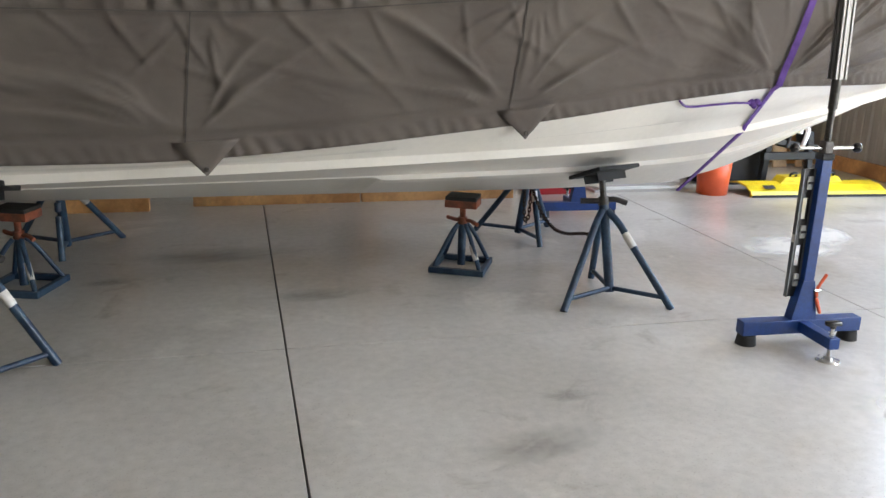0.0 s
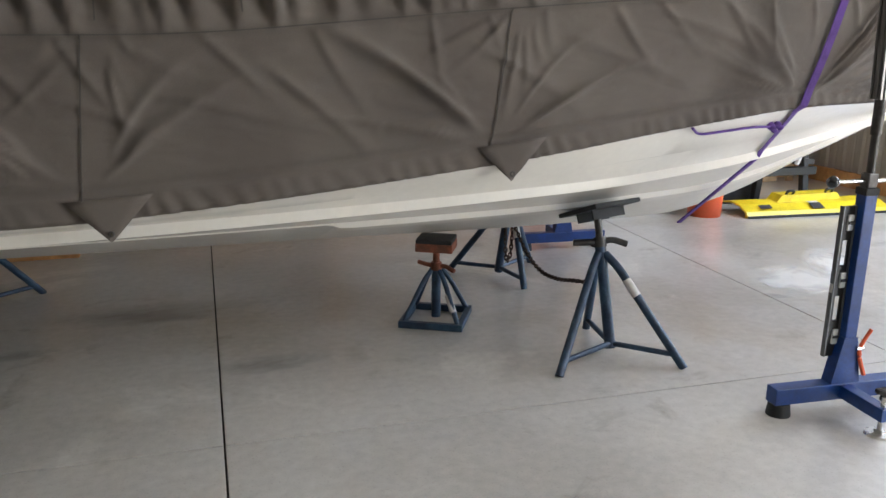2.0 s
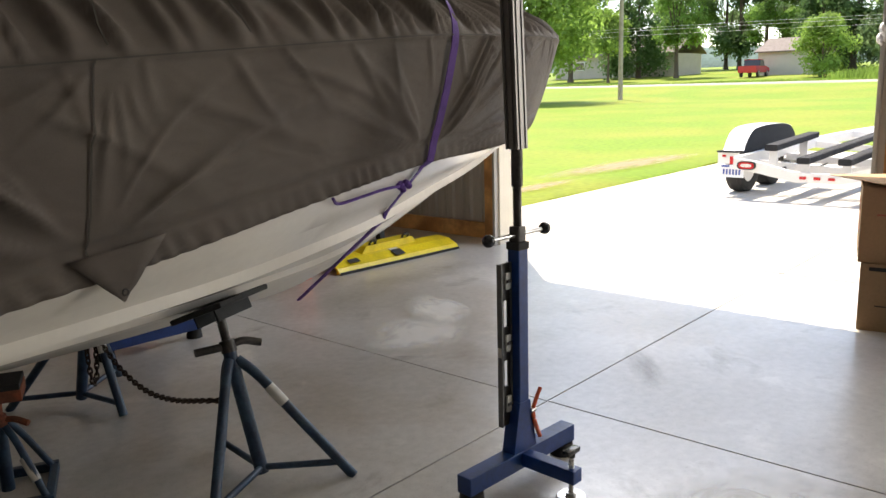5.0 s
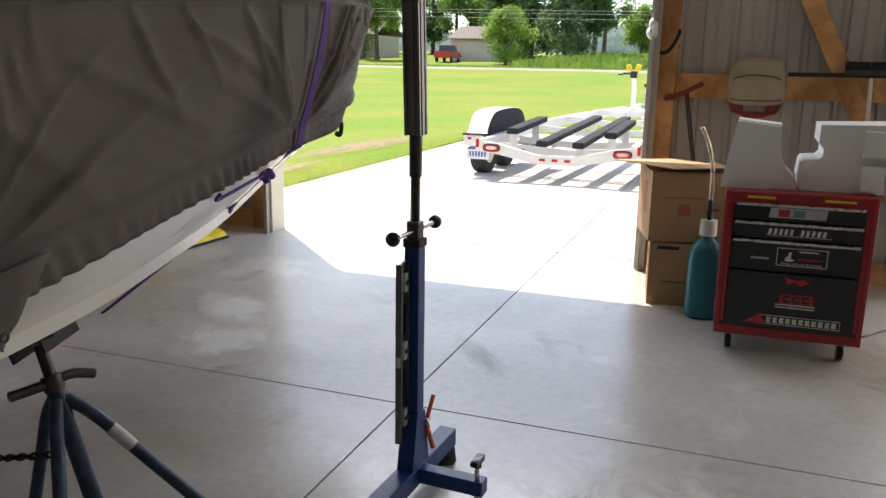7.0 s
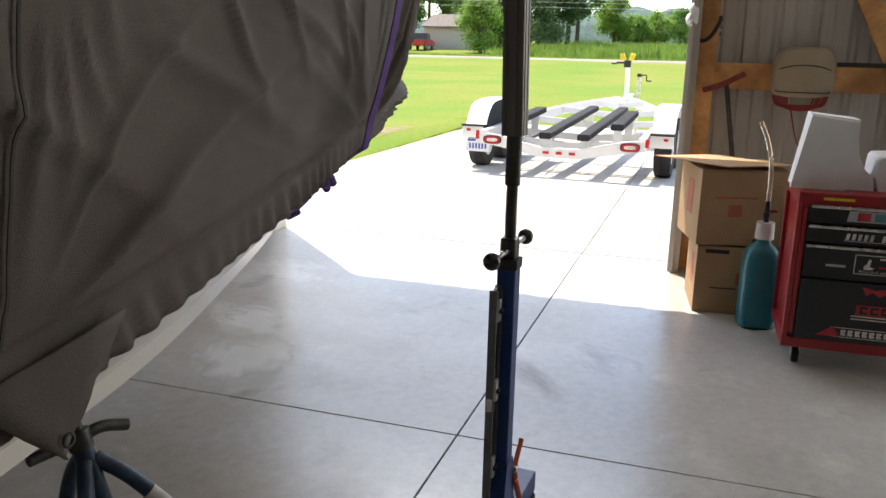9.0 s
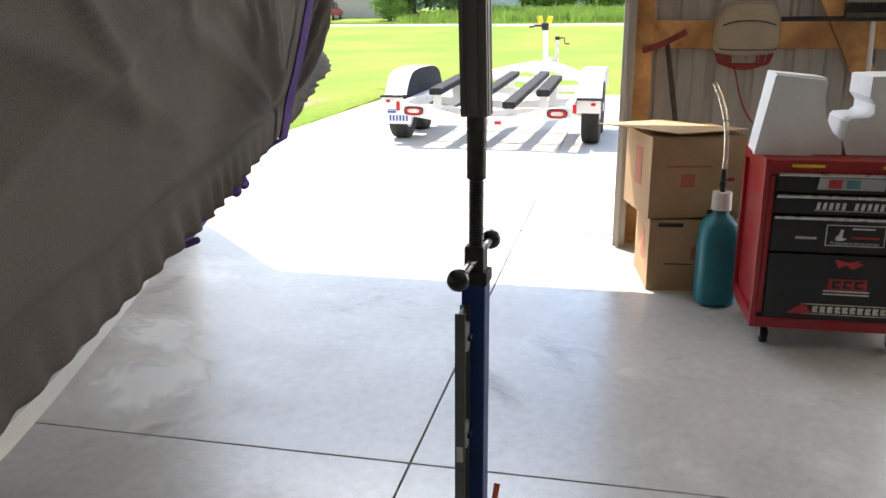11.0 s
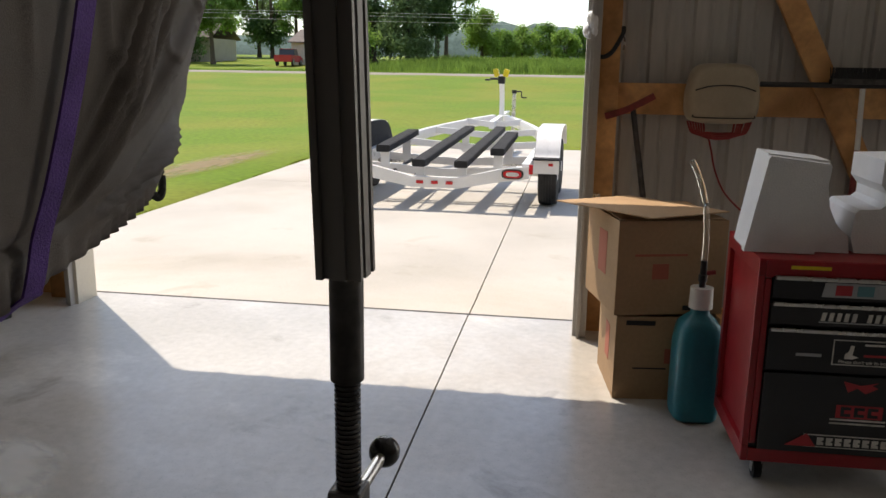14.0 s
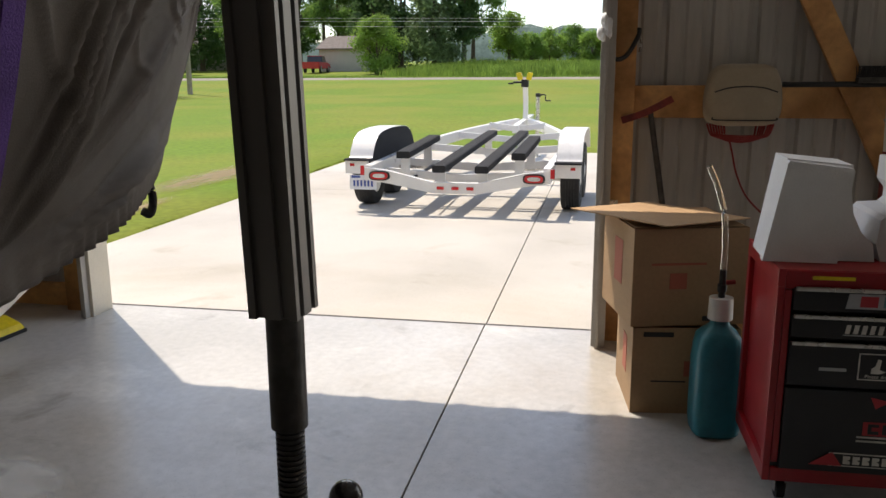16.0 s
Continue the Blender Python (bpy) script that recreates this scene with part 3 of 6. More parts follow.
def chine_z(x):
    return soft(x, (-3.4, -0.6, 0.75, 1.4, 2.1, 2.9, 4.0, 4.85), (0.785, 0.80, 0.845, 0.868, 0.885, 0.925, 1.05, 1.19))


def hull_section(x, top):
    """Half-section from the keel to the height top: flat strake, chine flat, side with a moulded step."""
    kz, cb, cz, hb, hz = keel_z(x), chine_b(x), chine_z(x), hem_b(x) - 0.02, hem_z(x)
    cz = max(cz, kz + 0.01)
    pts = [(0.0, kz)]
    s = 0.0 if x < 1.02 else min(1.0, (x - 1.02) / 0.05)
    for f, dz in ((0.44, 0.0), (0.445, -0.024 * s), (0.50, -0.020 * s), (0.505, 0.006)):
        pts.append((cb * f, kz + (cz - kz) * f + dz))
    pts += [(cb * 0.93, kz + (cz - kz) * 0.93), (cb * 0.935, cz - 0.045), (cb, cz - 0.040), (cb + 0.004, cz)]
    side = hb - cb
    for f, o in ((0.38, 0.0), (0.40, 0.012), (0.7, 0.012), (1.0, 0.012)):
        pts.append((max(0.0, cb + side * f + o * min(1, cb)), cz + (hz - cz) * f))
    pts.append((max(0.0, hb - 0.07 * min(1, hb)), hz + 0.10))
    pts.append((max(0.0, hb - 0.10 * min(1, hb)), hz + 0.25))
    return pts


hx = list(np.linspace(STERN, 1.0, 24)) + [1.03, 1.06] + list(np.linspace(1.12, 3.4, 30)) + list(np.linspace(3.46, 5.06, 40))
verts, faces = [], []
NS = len(hull_section(0, 1))
for x in hx:
    sec = hull_section(x, 1)
    for side in (-1, 1):
        for b, z in sec:
            verts.append((x - BX, side * b, z))
for i in range(len(hx) - 1):
    for side in (0, 1):
        o = i * 2 * NS + side * NS
        for k in range(NS - 1):
            q = (o + k, o + k + 1, o + 2 * NS + k + 1, o + 2 * NS + k)
            faces.append(q if side == 0 else q[::-1])
hull = new("hull", grid_mesh("hull", verts, faces, M_GEL))
hull.data.set_sharp_from_angle(angle=radians(28))
hull.parent = boat
hull["label"] = "glossy cream-white moulded hull with spray rails"
bm = B()
sec = hull_section(STERN, 1)
prism(bm, [(b, z) for b, z in sec] + [(-b, z) for b, z in sec[::-1]], "x", STERN - BX - 0.03, STERN - BX)
part("transom", bm, M_GEL, boat, "flat white transom", False)

# canvas cover: folds follow the pull of the tie-down flaps and the strap
FLAPS = ((1.56, 0.985), (0.22, 0.875), (-1.15, 0.86), (-2.5, 0.85))
STRAP_X = 2.93


FOLDS = []      # (x0, z0, x1, z1, bend, height, width)
fr = random.Random(11)
for fx, fz in FLAPS:
    zc = crease_z(fx)
    for k in range(6):          # creases fanning down from the seam at the top
        ang = radians(fr.uniform(-155, -25))
        r0, r1 = fr.uniform(0.06, 0.14), fr.uniform(0.25, 0.6)
        FOLDS.append((fx + 0.03 + r0 * math.cos(ang), zc + 0.02 + r0 * math.sin(ang) * 0.75, fx + 0.03 + r1 * math.cos(ang), zc + 0.02 + r1 * math.sin(ang) * 0.75, fr.uniform(-0.015, 0.015), fr.uniform(0.004, 0.009), fr.uniform(0.012, 0.026)))
    for k in range(12):         # long swags drawn up and away from the flap below
        ang = radians(fr.uniform(18, 52)) if k > 7 else radians(fr.uniform(132, 174))
        r0, r1 = fr.uniform(0.05, 0.16), fr.uniform(0.40, 1.05)
        up = min(0.95, (zc - fz - 0.10) / max(0.05, r1 * math.sin(ang)))
        FOLDS.append((fx - 0.05 + r0 * math.cos(ang), fz + 0.10 + r0 * math.sin(ang), fx - 0.05 + r1 * math.cos(ang), fz + 0.10 + r1 * math.sin(ang) * up, fr.uniform(0.01, 0.06) * (1 if k > 7 else -1), fr.uniform(0.007, 0.014), fr.uniform(0.014, 0.036)))
for k in range(34):             # slanting creases hanging from the long seam
    x = -2.9 + 0.23 * k + fr.uniform(-0.08, 0.08)
    zc = crease_z(x)
    FOLDS.append((x, zc + 0.02, x + fr.uniform(0.05, 0.30), zc - fr.uniform(0.12, 0.34), fr.uniform(-0.012, 0.012), fr.uniform(0.004, 0.009), fr.uniform(0.012, 0.024)))
for k in range(16):             # long slack diagonals across the panels
    x = -2.7 + 0.34 * k + fr.uniform(-0.1, 0.1)
    zc = hem_z(x)
    FOLDS.append((x, zc + fr.uniform(0.25, 0.5), x + fr.uniform(0.35, 0.8), zc + fr.uniform(0.10, 0.24), fr.uniform(-0.02, 0.02), fr.uniform(0.005, 0.010), fr.uniform(0.02, 0.045)))
for k in range(26):             # pulls towards the strap at the bow
    ang = radians(fr.uniform(6, 70))
    r0, r1 = fr.uniform(0.04, 0.5), fr.uniform(0.6, 1.6)
    FOLDS.append((STRAP_X + 0.03 + r0 * math.cos(ang), 1.17 + r0 * math.sin(ang) * 0.6, STRAP_X + 0.03 + (r0 + r1) * math.cos(ang), 1.17 + (r0 + r1) * math.sin(ang) * 0.55, fr.uniform(-0.02, 0.02), fr.uniform(0.011, 0.022), fr.uniform(0.012, 0.028)))
for k in range(9):
    ang = radians(fr.uniform(105, 165))
    r0, r1 = fr.uniform(0.03, 0.1), fr.uniform(0.3, 0.8)
    FOLDS.append((STRAP_X + r0 * math.cos(ang), 1.20 + r0 * math.sin(ang), STRAP_X + (r0 + r1) * math.cos(ang), 1.20 + (r0 + r1) * math.sin(ang) * 0.7, 0.01, fr.uniform(0.006, 0.012), fr.uniform(0.012, 0.026)))
ROOF = []       # (x at the crease, slope, height, width, reach)
x = -3.2
while x < 5.0:
    ROOF.append((x, fr.uniform(-1.1, -0.35), fr.uniform(0.010, 0.030) * (1 if x < 3.2 else 0.5), fr.uniform(0.016, 0.042), fr.uniform(0.15, 0.9)))
    x += fr.uniform(0.045, 0.15)


def ripple(x, y, seed):
    """Slow uneven waves from a few sines."""
    rs = np.random.default_rng(seed)
    out = 0
    for _ in range(6):
        a, b, c = rs.normal(0, 1, 2).tolist() + [rs.uniform(0, 6.28)]
        out = out + np.sin(a * x + b * y + c)
    return out / 6


def fold(x, z, g):
    """Height of the folds over arrays; g runs 0 at the hem, 1 at the crease, 2 at the ridge."""
    side = g < 1.0
    h = 0.014 * ripple(x * 2.2, z * 3.0, 1) + 0.003 * ripple(x * 6 + z * 4, z * 7 - x * 2, 21)
    hemw = np.clip(1 - g / 0.17, 0, 1)
    gather = np.abs(np.sin(x * 44 + 4.0 * ripple(x * 6, z * 2, 2) + z * 26)) ** 1.2
    h = h + np.where(side, hemw * 0.021 * gather * (0.6 + 0.6 * ripple(x * 3, 0 * x, 3)), 0)
    h = h - np.where(side, 0.014 * np.exp(-((g - 0.18) / 0.02) ** 2), 0)
    for x0, z0, x1, z1, bend, hh, w in FOLDS:
        dx, dz = x1 - x0, z1 - z0
        ln = math.hypot(dx, dz)
        s = ((x - x0) * dx + (z - z0) * dz) / (ln * ln)
        d = ((x - x0) * -dz + (z - z0) * dx) / ln - bend * np.sin(np.pi * np.clip(s, 0, 1))
        sc = np.clip(s, 0, 1)
        env = np.sin(np.pi * np.clip(sc * 1.25, 0, 0.5)) * (1 - sc) ** 0.8 * ((s > 0) & (s < 1))
        w = w * (0.55 + 0.9 * sc)
        prof = np.where(d > 0, np.exp(-np.abs(d / w) ** 1.5), np.exp(-(d / (w * 0.40)) ** 2))
        h = h + np.where(side, 2.1 * hh * env * prof * np.clip((g - 0.05) / 0.12, 0, 1), 0)
    t = g - 1
    for xc, sl, hh, w, reach in ROOF:
        d = x - (xc + sl * t)
        env = np.clip(t / 0.03, 0, 1) * np.clip(1 - (t - reach) / 0.15, 0, 1)
        prof = np.where(d > 0, np.exp(-(d / (w * 1.5)) ** 2), np.exp(-(d / (w * 0.6)) ** 2))
        h = h + np.where(side, 0, 2.3 * hh * env * prof)
    h = h + 0.010 * np.exp(-((g - 1.0) / 0.015) ** 2)
    return h


GV = list(np.linspace(0, 0.2, 9)) + list(np.linspace(0.225, 1, 38)) + list(np.linspace(1.015, 1.4, 30)) + list(np.linspace(1.43, 2, 14))
US = list(np.linspace(0, 1, 900) ** 0.9)


def cover_point(u, g):
    """Point on the near half of the cover: u from stern to bow, g from hem to ridge."""
    xh, xc, xr = STERN - 0.05 + (5.06 - STERN) * u, STERN - 0.05 + (5.42 - STERN) * u, STERN - 0.05 + (5.34 - STERN) * u
    if g <= 1:
        x = xh + (xc - xh) * g ** 0.8
        bow = max(0.0, (u - 0.86) / 0.14)
        b = hem_b(xh) + (crease_b(xc) - hem_b(xh)) * (g + 0.10 * math.sin(math.pi * g) * (1 - min(1.0, max(0.0, (u - 0.70) / 0.12))))
        z = hem_z(xh) + (crease_z(xc) - hem_z(xh)) * g
        n = (0.0, -1.0, 0.1)
    else:
        t = g - 1
        x = xc + (xr - xc) * t
        b = crease_b(xc) * (1 - t)
        z = crease_z(xc) + (ridge_z(xr) - crease_z(xc)) * (t + 0.16 * math.sin(math.pi * t) + (0.05 * math.sin(math.pi * min(1, t * 4)) if t < 0.25 else 0))
        n = (0.0, -0.6, 0.8)
    return x, b, z, n


base = np.array([[cover_point(u, g)[:3] for g in GV] for u in US])
nrm = np.array([[cover_point(u, g)[3] for g in GV] for u in US[:2]])[0]
gg = np.tile(np.array(GV), (len(US), 1))
hh_ = fold(base[..., 0], base[..., 2], gg) * np.clip(base[..., 1] / 0.25 + 0.05, 0, 1)
base[..., 1] -= nrm[None, :, 1] * hh_
base[..., 2] += nrm[None, :, 2] * hh_
verts, faces = [], []
col = [(k, -1) for k in range(len(GV))] + [(k, 1) for k in range(len(GV) - 2, -1, -1)]
for i in range(len(US)):
    for k, side in col:
        x, b, z = base[i, k]
        verts.append((x - BX, side * b, z))
nc = len(col)
for i in range(len(US) - 1):
    for k in range(nc - 1):
        faces.append((i * nc + k, (i + 1) * nc + k, (i + 1) * nc + k + 1, i * nc + k + 1))
faces.append(tuple(range(nc)))
cover = new("cover", grid_mesh("cover", verts, faces, M_CANVAS))
th = cover.modifiers.new("thick", "SOLIDIFY")
th.thickness, th.offset = 0.004, -1
cover.parent = boat
cover["label"] = "wrinkled dark grey canvas cover with gathered hem"


def on_cover(x, g, off=0.004):
    """Where the cover passes a given x at level g, a little proud of it."""
    k = int(np.argmin(np.abs(np.array(GV) - g)))
    f = np.interp(x, base[:, k, 0], np.arange(len(US)))
    i = min(len(US) - 2, int(f))
    px, b, z = base[i, k] * (1 - f + i) + base[i + 1, k] * (f - i)
    return (px - BX, -b - off, z + (off if g > 1 else 0))


def ribbon(name, pts, width, mat, parent, label, lift=0.003, axis=(1, 0, 0)):
    bm = B()
    rows = []
    for i, p in enumerate(pts):
        p = Vector(p)
        d = (Vector(pts[min(i + 1, len(pts) - 1)]) - Vector(pts[max(i - 1, 0)])).normalized()
        side = d.cross(Vector((0, -1, 0.15))).normalized() * width / 2
        o = Vector((0, -lift, 0))
        rows.append([bm.verts.new(p - side), bm.verts.new(p - side + o), bm.verts.new(p + side + o), bm.verts.new(p + side)])
    for a, b in zip(rows, rows[1:]):
        for k in range(4):
            bm.faces.new((a[k], a[(k + 1) % 4], b[(k + 1) % 4], b[k]))
    return part(name, bm, mat, parent, label)


for fx, fz in FLAPS:
    # tie-down flap: a folded triangle of canvas with an eyelet below the hem
    bm = B()
    rows = []
    for k in range(9):
        f = k / 8
        row = []
        for c in (-1, -0.5, 0, 0.5, 1):
            px = fx + 0.015 + c * (0.128 * (1 - f) + 0.004)
            zz = hem_z(px) + 0.074 - f * 0.136
            lv = max(0.0, (zz - hem_z(px)) / (crease_z(px) - hem_z(px)))
            row.append((px - BX, on_cover(px, lv)[1], zz))
        out = min(q[1] for q in row)
        rows.append([bm.verts.new((q[0], 0.5 * q[1] + 0.5 * out - 0.004 - (0.010 * f if i < 2 else 0.004), q[2])) for i, q in enumerate(row)])
    tip = Vector(rows[-2][2].co)
    for a, b in zip(rows, rows[1:]):
        for k in range(4):
            bm.faces.new((a[k], a[k + 1], b[k + 1], b[k]))
    fl = part("flap", bm, M_CANVAS, boat, "folded canvas tie-down flap")
    s = fl.modifiers.new("thick", "SOLIDIFY")
    s.thickness = 0.005
    bm = B()
    e0 = tip + Vector((0.0, -0.005, 0.008))
    sweep(bm, [e0 + Vector((0.008 * math.cos(a), -0.002, 0.008 * math.sin(a))) for a in np.linspace(0, 6.284, 13)], circle(0.0026, 6), up=(0, 1, 0))
    part("eyelet", bm, M_DARKSTEEL, fl, "dark metal eyelet")
    ribbon("seam", [on_cover(fx - 0.07 + 0.055 * g, g) for g in np.linspace(0.12, 1.0, 40)], 0.004, M_SEAM, boat, "stitched vertical seam", 0.002)
    for dx in (0.0, 0.42):
        ribbon("seam", [on_cover(fx + dx + 0.03 - 0.10 * (g - 1), g, 0.006) for g in np.linspace(1.02, 1.75, 36)], 0.005, M_SEAM, boat, "stitched roof seam", 0.002)
ribbon("seam", [on_cover(x, 1.0, 0.003) for x in np.linspace(-2.6, 5.0, 300)], 0.004, M_SEAM, boat, "stitched seam along the crease", 0.002)

# purple strap over the cover and down to the keel
def hull_b(x, z):
    """Half-breadth of the hull at a height."""
    sec = hull_section(x, 1)
    zs, bs = [q[1] for q in sec], [q[0] for q in sec]
    order = np.argsort(zs)
    return float(np.interp(z, np.array(zs)[order], np.array(bs)[order]))


strap = [Vector(on_cover(2.955 + 0.085 * min(1, g) + 0.9 * min(0.5, max(0, g - 1)), g, 0.010)) for g in np.linspace(2.0, 0.03, 60)]
for _ in range(6):
    strap = [strap[0]] + [(a + b * 2 + c) / 4 for a, b, c in zip(strap, strap[1:], strap[2:])] + [strap[-1]]
strap = [p + Vector((0, -0.012, 0.002)) for p in strap]
a_ = Vector((2.955 - BX, -(hull_b(2.955, 1.15) + 0.016), 1.15))
k_ = Vector((3.012 - BX, -(hull_b(3.012, 0.936) + 0.014), 0.936))
e_ = Vector((3.035 - BX, -0.02, 0.462))
down = [a_.lerp(k_, q / 17) for q in range(18)] + [k_.lerp(e_, q / 24) + Vector((0, -0.006, -0.012)) for q in range(1, 25)]
ribbon("strap", strap + down[:18], 0.036, M_PURPLE, boat, "flat purple webbing strap", 0.004)
bm = B()
sweep(bm, down[16:], [(-0.011, -0.004), (0.011, -0.004), (0.011, 0.004), (-0.011, 0.004)], up=(0, 1, 0))
part("strap", bm, M_PURPLE, boat, "twisted purple strap running under the keel")
kx = Vector((2.885 - BX, -(hull_b(2.885, 1.078) + 0.020), 1.078))
bm = B()
for k, (dx, dz, r) in enumerate(((0, 0, 0.020), (0.022, 0.008, 0.018), (-0.012, 0.014, 0.015), (0.040, -0.004, 0.014), (0.012, -0.016, 0.014))):
    ball(bm, kx + Vector((dx, -0.006 * (k % 2), dz)), r, 10, (1.1, 0.8, 0.9))
part("knot", bm, M_PURPLE, boat, "knotted purple rope")
bm = B()
hose(bm, [kx] + [Vector((x - BX, -(hull_b(x, z) + 0.012), z)) for x, z in ((2.75, 1.082), (2.6, 1.076), (2.45, 1.072))] + [Vector((2.36 - BX, -(hem_b(2.36) + 0.012), hem_z(2.36) - 0.004))], 0.0055)
part("rope", bm, M_PURPLE, boat, "thin purple tie rope along the hem")
bm = B()
lx = Vector((4.20 - BX, -(5.13 - 4.642), 1.141))
hose(bm, [lx + Vector((-0.01, 0.03, 0.09)), lx + Vector((0.012, 0.0, 0.05)), lx + Vector((0.016, -0.012, 0.0)), lx + Vector((0.004, -0.008, -0.045)), lx + Vector((-0.012, 0.006, -0.035))], 0.012, 7, 8)
part("tie_loop", bm, M_BLACK, boat, "black bungee loop at the hem")


# ---- stands under the boat ----
def tripod(name, foot, post_foot, post_top, label, group):
    """A boat stand: leaning centre pipe, three bent pipe legs, stretchers, screw, bent handle, tilted pad."""
    o = Vector(post_foot)
    s = thing(name, o, label, "boat stand", group)
    a, b = Vector((0, 0, 0.03)), Vector(post_top) - o
    axis = (b - a).normalized()
    low = a + axis * 0.49
    bm = B()
    rod(bm, a, low, 0.026, seg=14)
    part("post", bm, M_BLUE, s)
    for i, f in enumerate(foot):
        f = Vector(f) - o
        f.z = 0.0
        out = Vector((f.x, f.y, 0)).normalized()
        knee = a + axis * 0.38 + out * 0.085
        pts = smoothpath([a + axis * 0.45 + out * 0.02, knee, knee.lerp(f, 0.35), f + (knee - f).normalized() * 0.0], 6)
        bm = B()
        sweep(bm, pts, circle(0.0195, 12))
        leg = part("leg", bm, M_BLUE, s)
        if i == 1:
            p, q = knee.lerp(f, 0.10), knee.lerp(f, 0.27)
            bm = B()
            rod(bm, p, q, 0.0212, seg=14, caps=False)
            part("sticker", bm, M_LABEL, leg, "peeling white paper sticker")
        bm = B()
        rod(bm, a + Vector((0, 0, 0.025)), f.lerp(knee, 0.14), 0.013, seg=10)
        part("stretcher", bm, M_BLUE, s)
    bm = B()
    screw_pts = [low, b]
    rod(bm, low, b, 0.016, seg=12)
    n = 22
    for k in range(n):
        c = low.lerp(b, k / n)
        rod(bm, c, c + axis * 0.004, 0.0185, seg=12)
    part("screw", bm, M_DARKSTEEL, s, "oily threaded screw")
    bm = B()
    rod(bm, low - axis * 0.012, low + axis * 0.035, 0.03, seg=14)
    side = axis.cross(Vector((0.3, 1, 0))).normalized()
    c = low + axis * 0.012
    for sg in (-1, 1):
        sweep(bm, smoothpath([c, c + side * sg * 0.06 + axis * 0.004, c + side * sg * 0.125 - axis * (0.03 * (sg < 0) - 0.008)], 5), circle(0.0155, 10))
    part("handle", bm, M_DARKSTEEL, s, "dark bent turning handle")
    return s, b, axis


def pad(stand, top, normal, size, yaw):
    q = Vector(normal).to_track_quat("Z", "Y").to_matrix().to_4x4() @ pose(0, 0, 0, 0, 0, yaw)
    bm = B()
    box(bm, (0, 0, 0.012), (size[0], size[1], 0.022), bevel=0.006)
    for k in (-1, 1):
        box(bm, (0, k * size[1] * 0.20, -0.018), (size[0] * 0.7, 0.008, 0.05), bevel=0.002)
    ob = part("pad", bm, M_BLACK, stand, "black rubber-faced tilting pad", False)
    ob.matrix_basis = Matrix.Translation(top) @ q
    return ob


TRI = [((1.961, 4.281, 0), (2.544, 4.212, 0), (2.347, 4.804, 0), (2.302, 4.459, 0), (2.29, 4.64, 0.625))]
tri, top, ax = tripod("boat_stand", TRI[0][:3], TRI[0][3], TRI[0][4], "dark blue tubular tripod boat stand with black pad", "boat stands")
pad(tri, top + Vector((0.01, 0.0, 0.03)), Vector((-0.12, 0.34, 0.93)), (0.30, 0.25), 0)
far, top2, ax2 = tripod("boat_stand", ((1.977, 6.0, 0), (2.287, 5.497, 0), (2.544, 6.03, 0)), (2.235, 5.80, 0), (2.26, 5.66, 0.60), "dark blue tubular tripod boat stand chained to its neighbour", "boat stands")
pad(far, top2 + Vector((0, 0, 0.025)), Vector((-0.1, -0.33, 0.94)), (0.30, 0.27), 0)
nl, top3, ax3 = tripod("boat_stand", ((-1.05, 4.05, 0), (-0.413, 4.042, 0), (-0.70, 3.40, 0)), (-0.67, 3.82, 0), (-0.69, 4.17, 0.71), "dark blue tubular tripod boat stand at the stern", "boat stands")
pad(nl, top3 + Vector((0, 0, 0.02)), Vector((0, 0.27, 0.96)), (0.30, 0.27), 0)
flt, top4, ax4 = tripod("boat_stand", ((-1.03, 6.10, 0), (-0.406, 6.141, 0), (-0.685, 5.62, 0)), (-0.70, 5.88, 0), (-0.70, 5.74, 0.60), "dark blue tubular tripod boat stand in the shade", "boat stands")
pad(flt, top4 + Vector((0, 0, 0.02)), Vector((0, -0.27, 0.96)), (0.30, 0.27), 0)


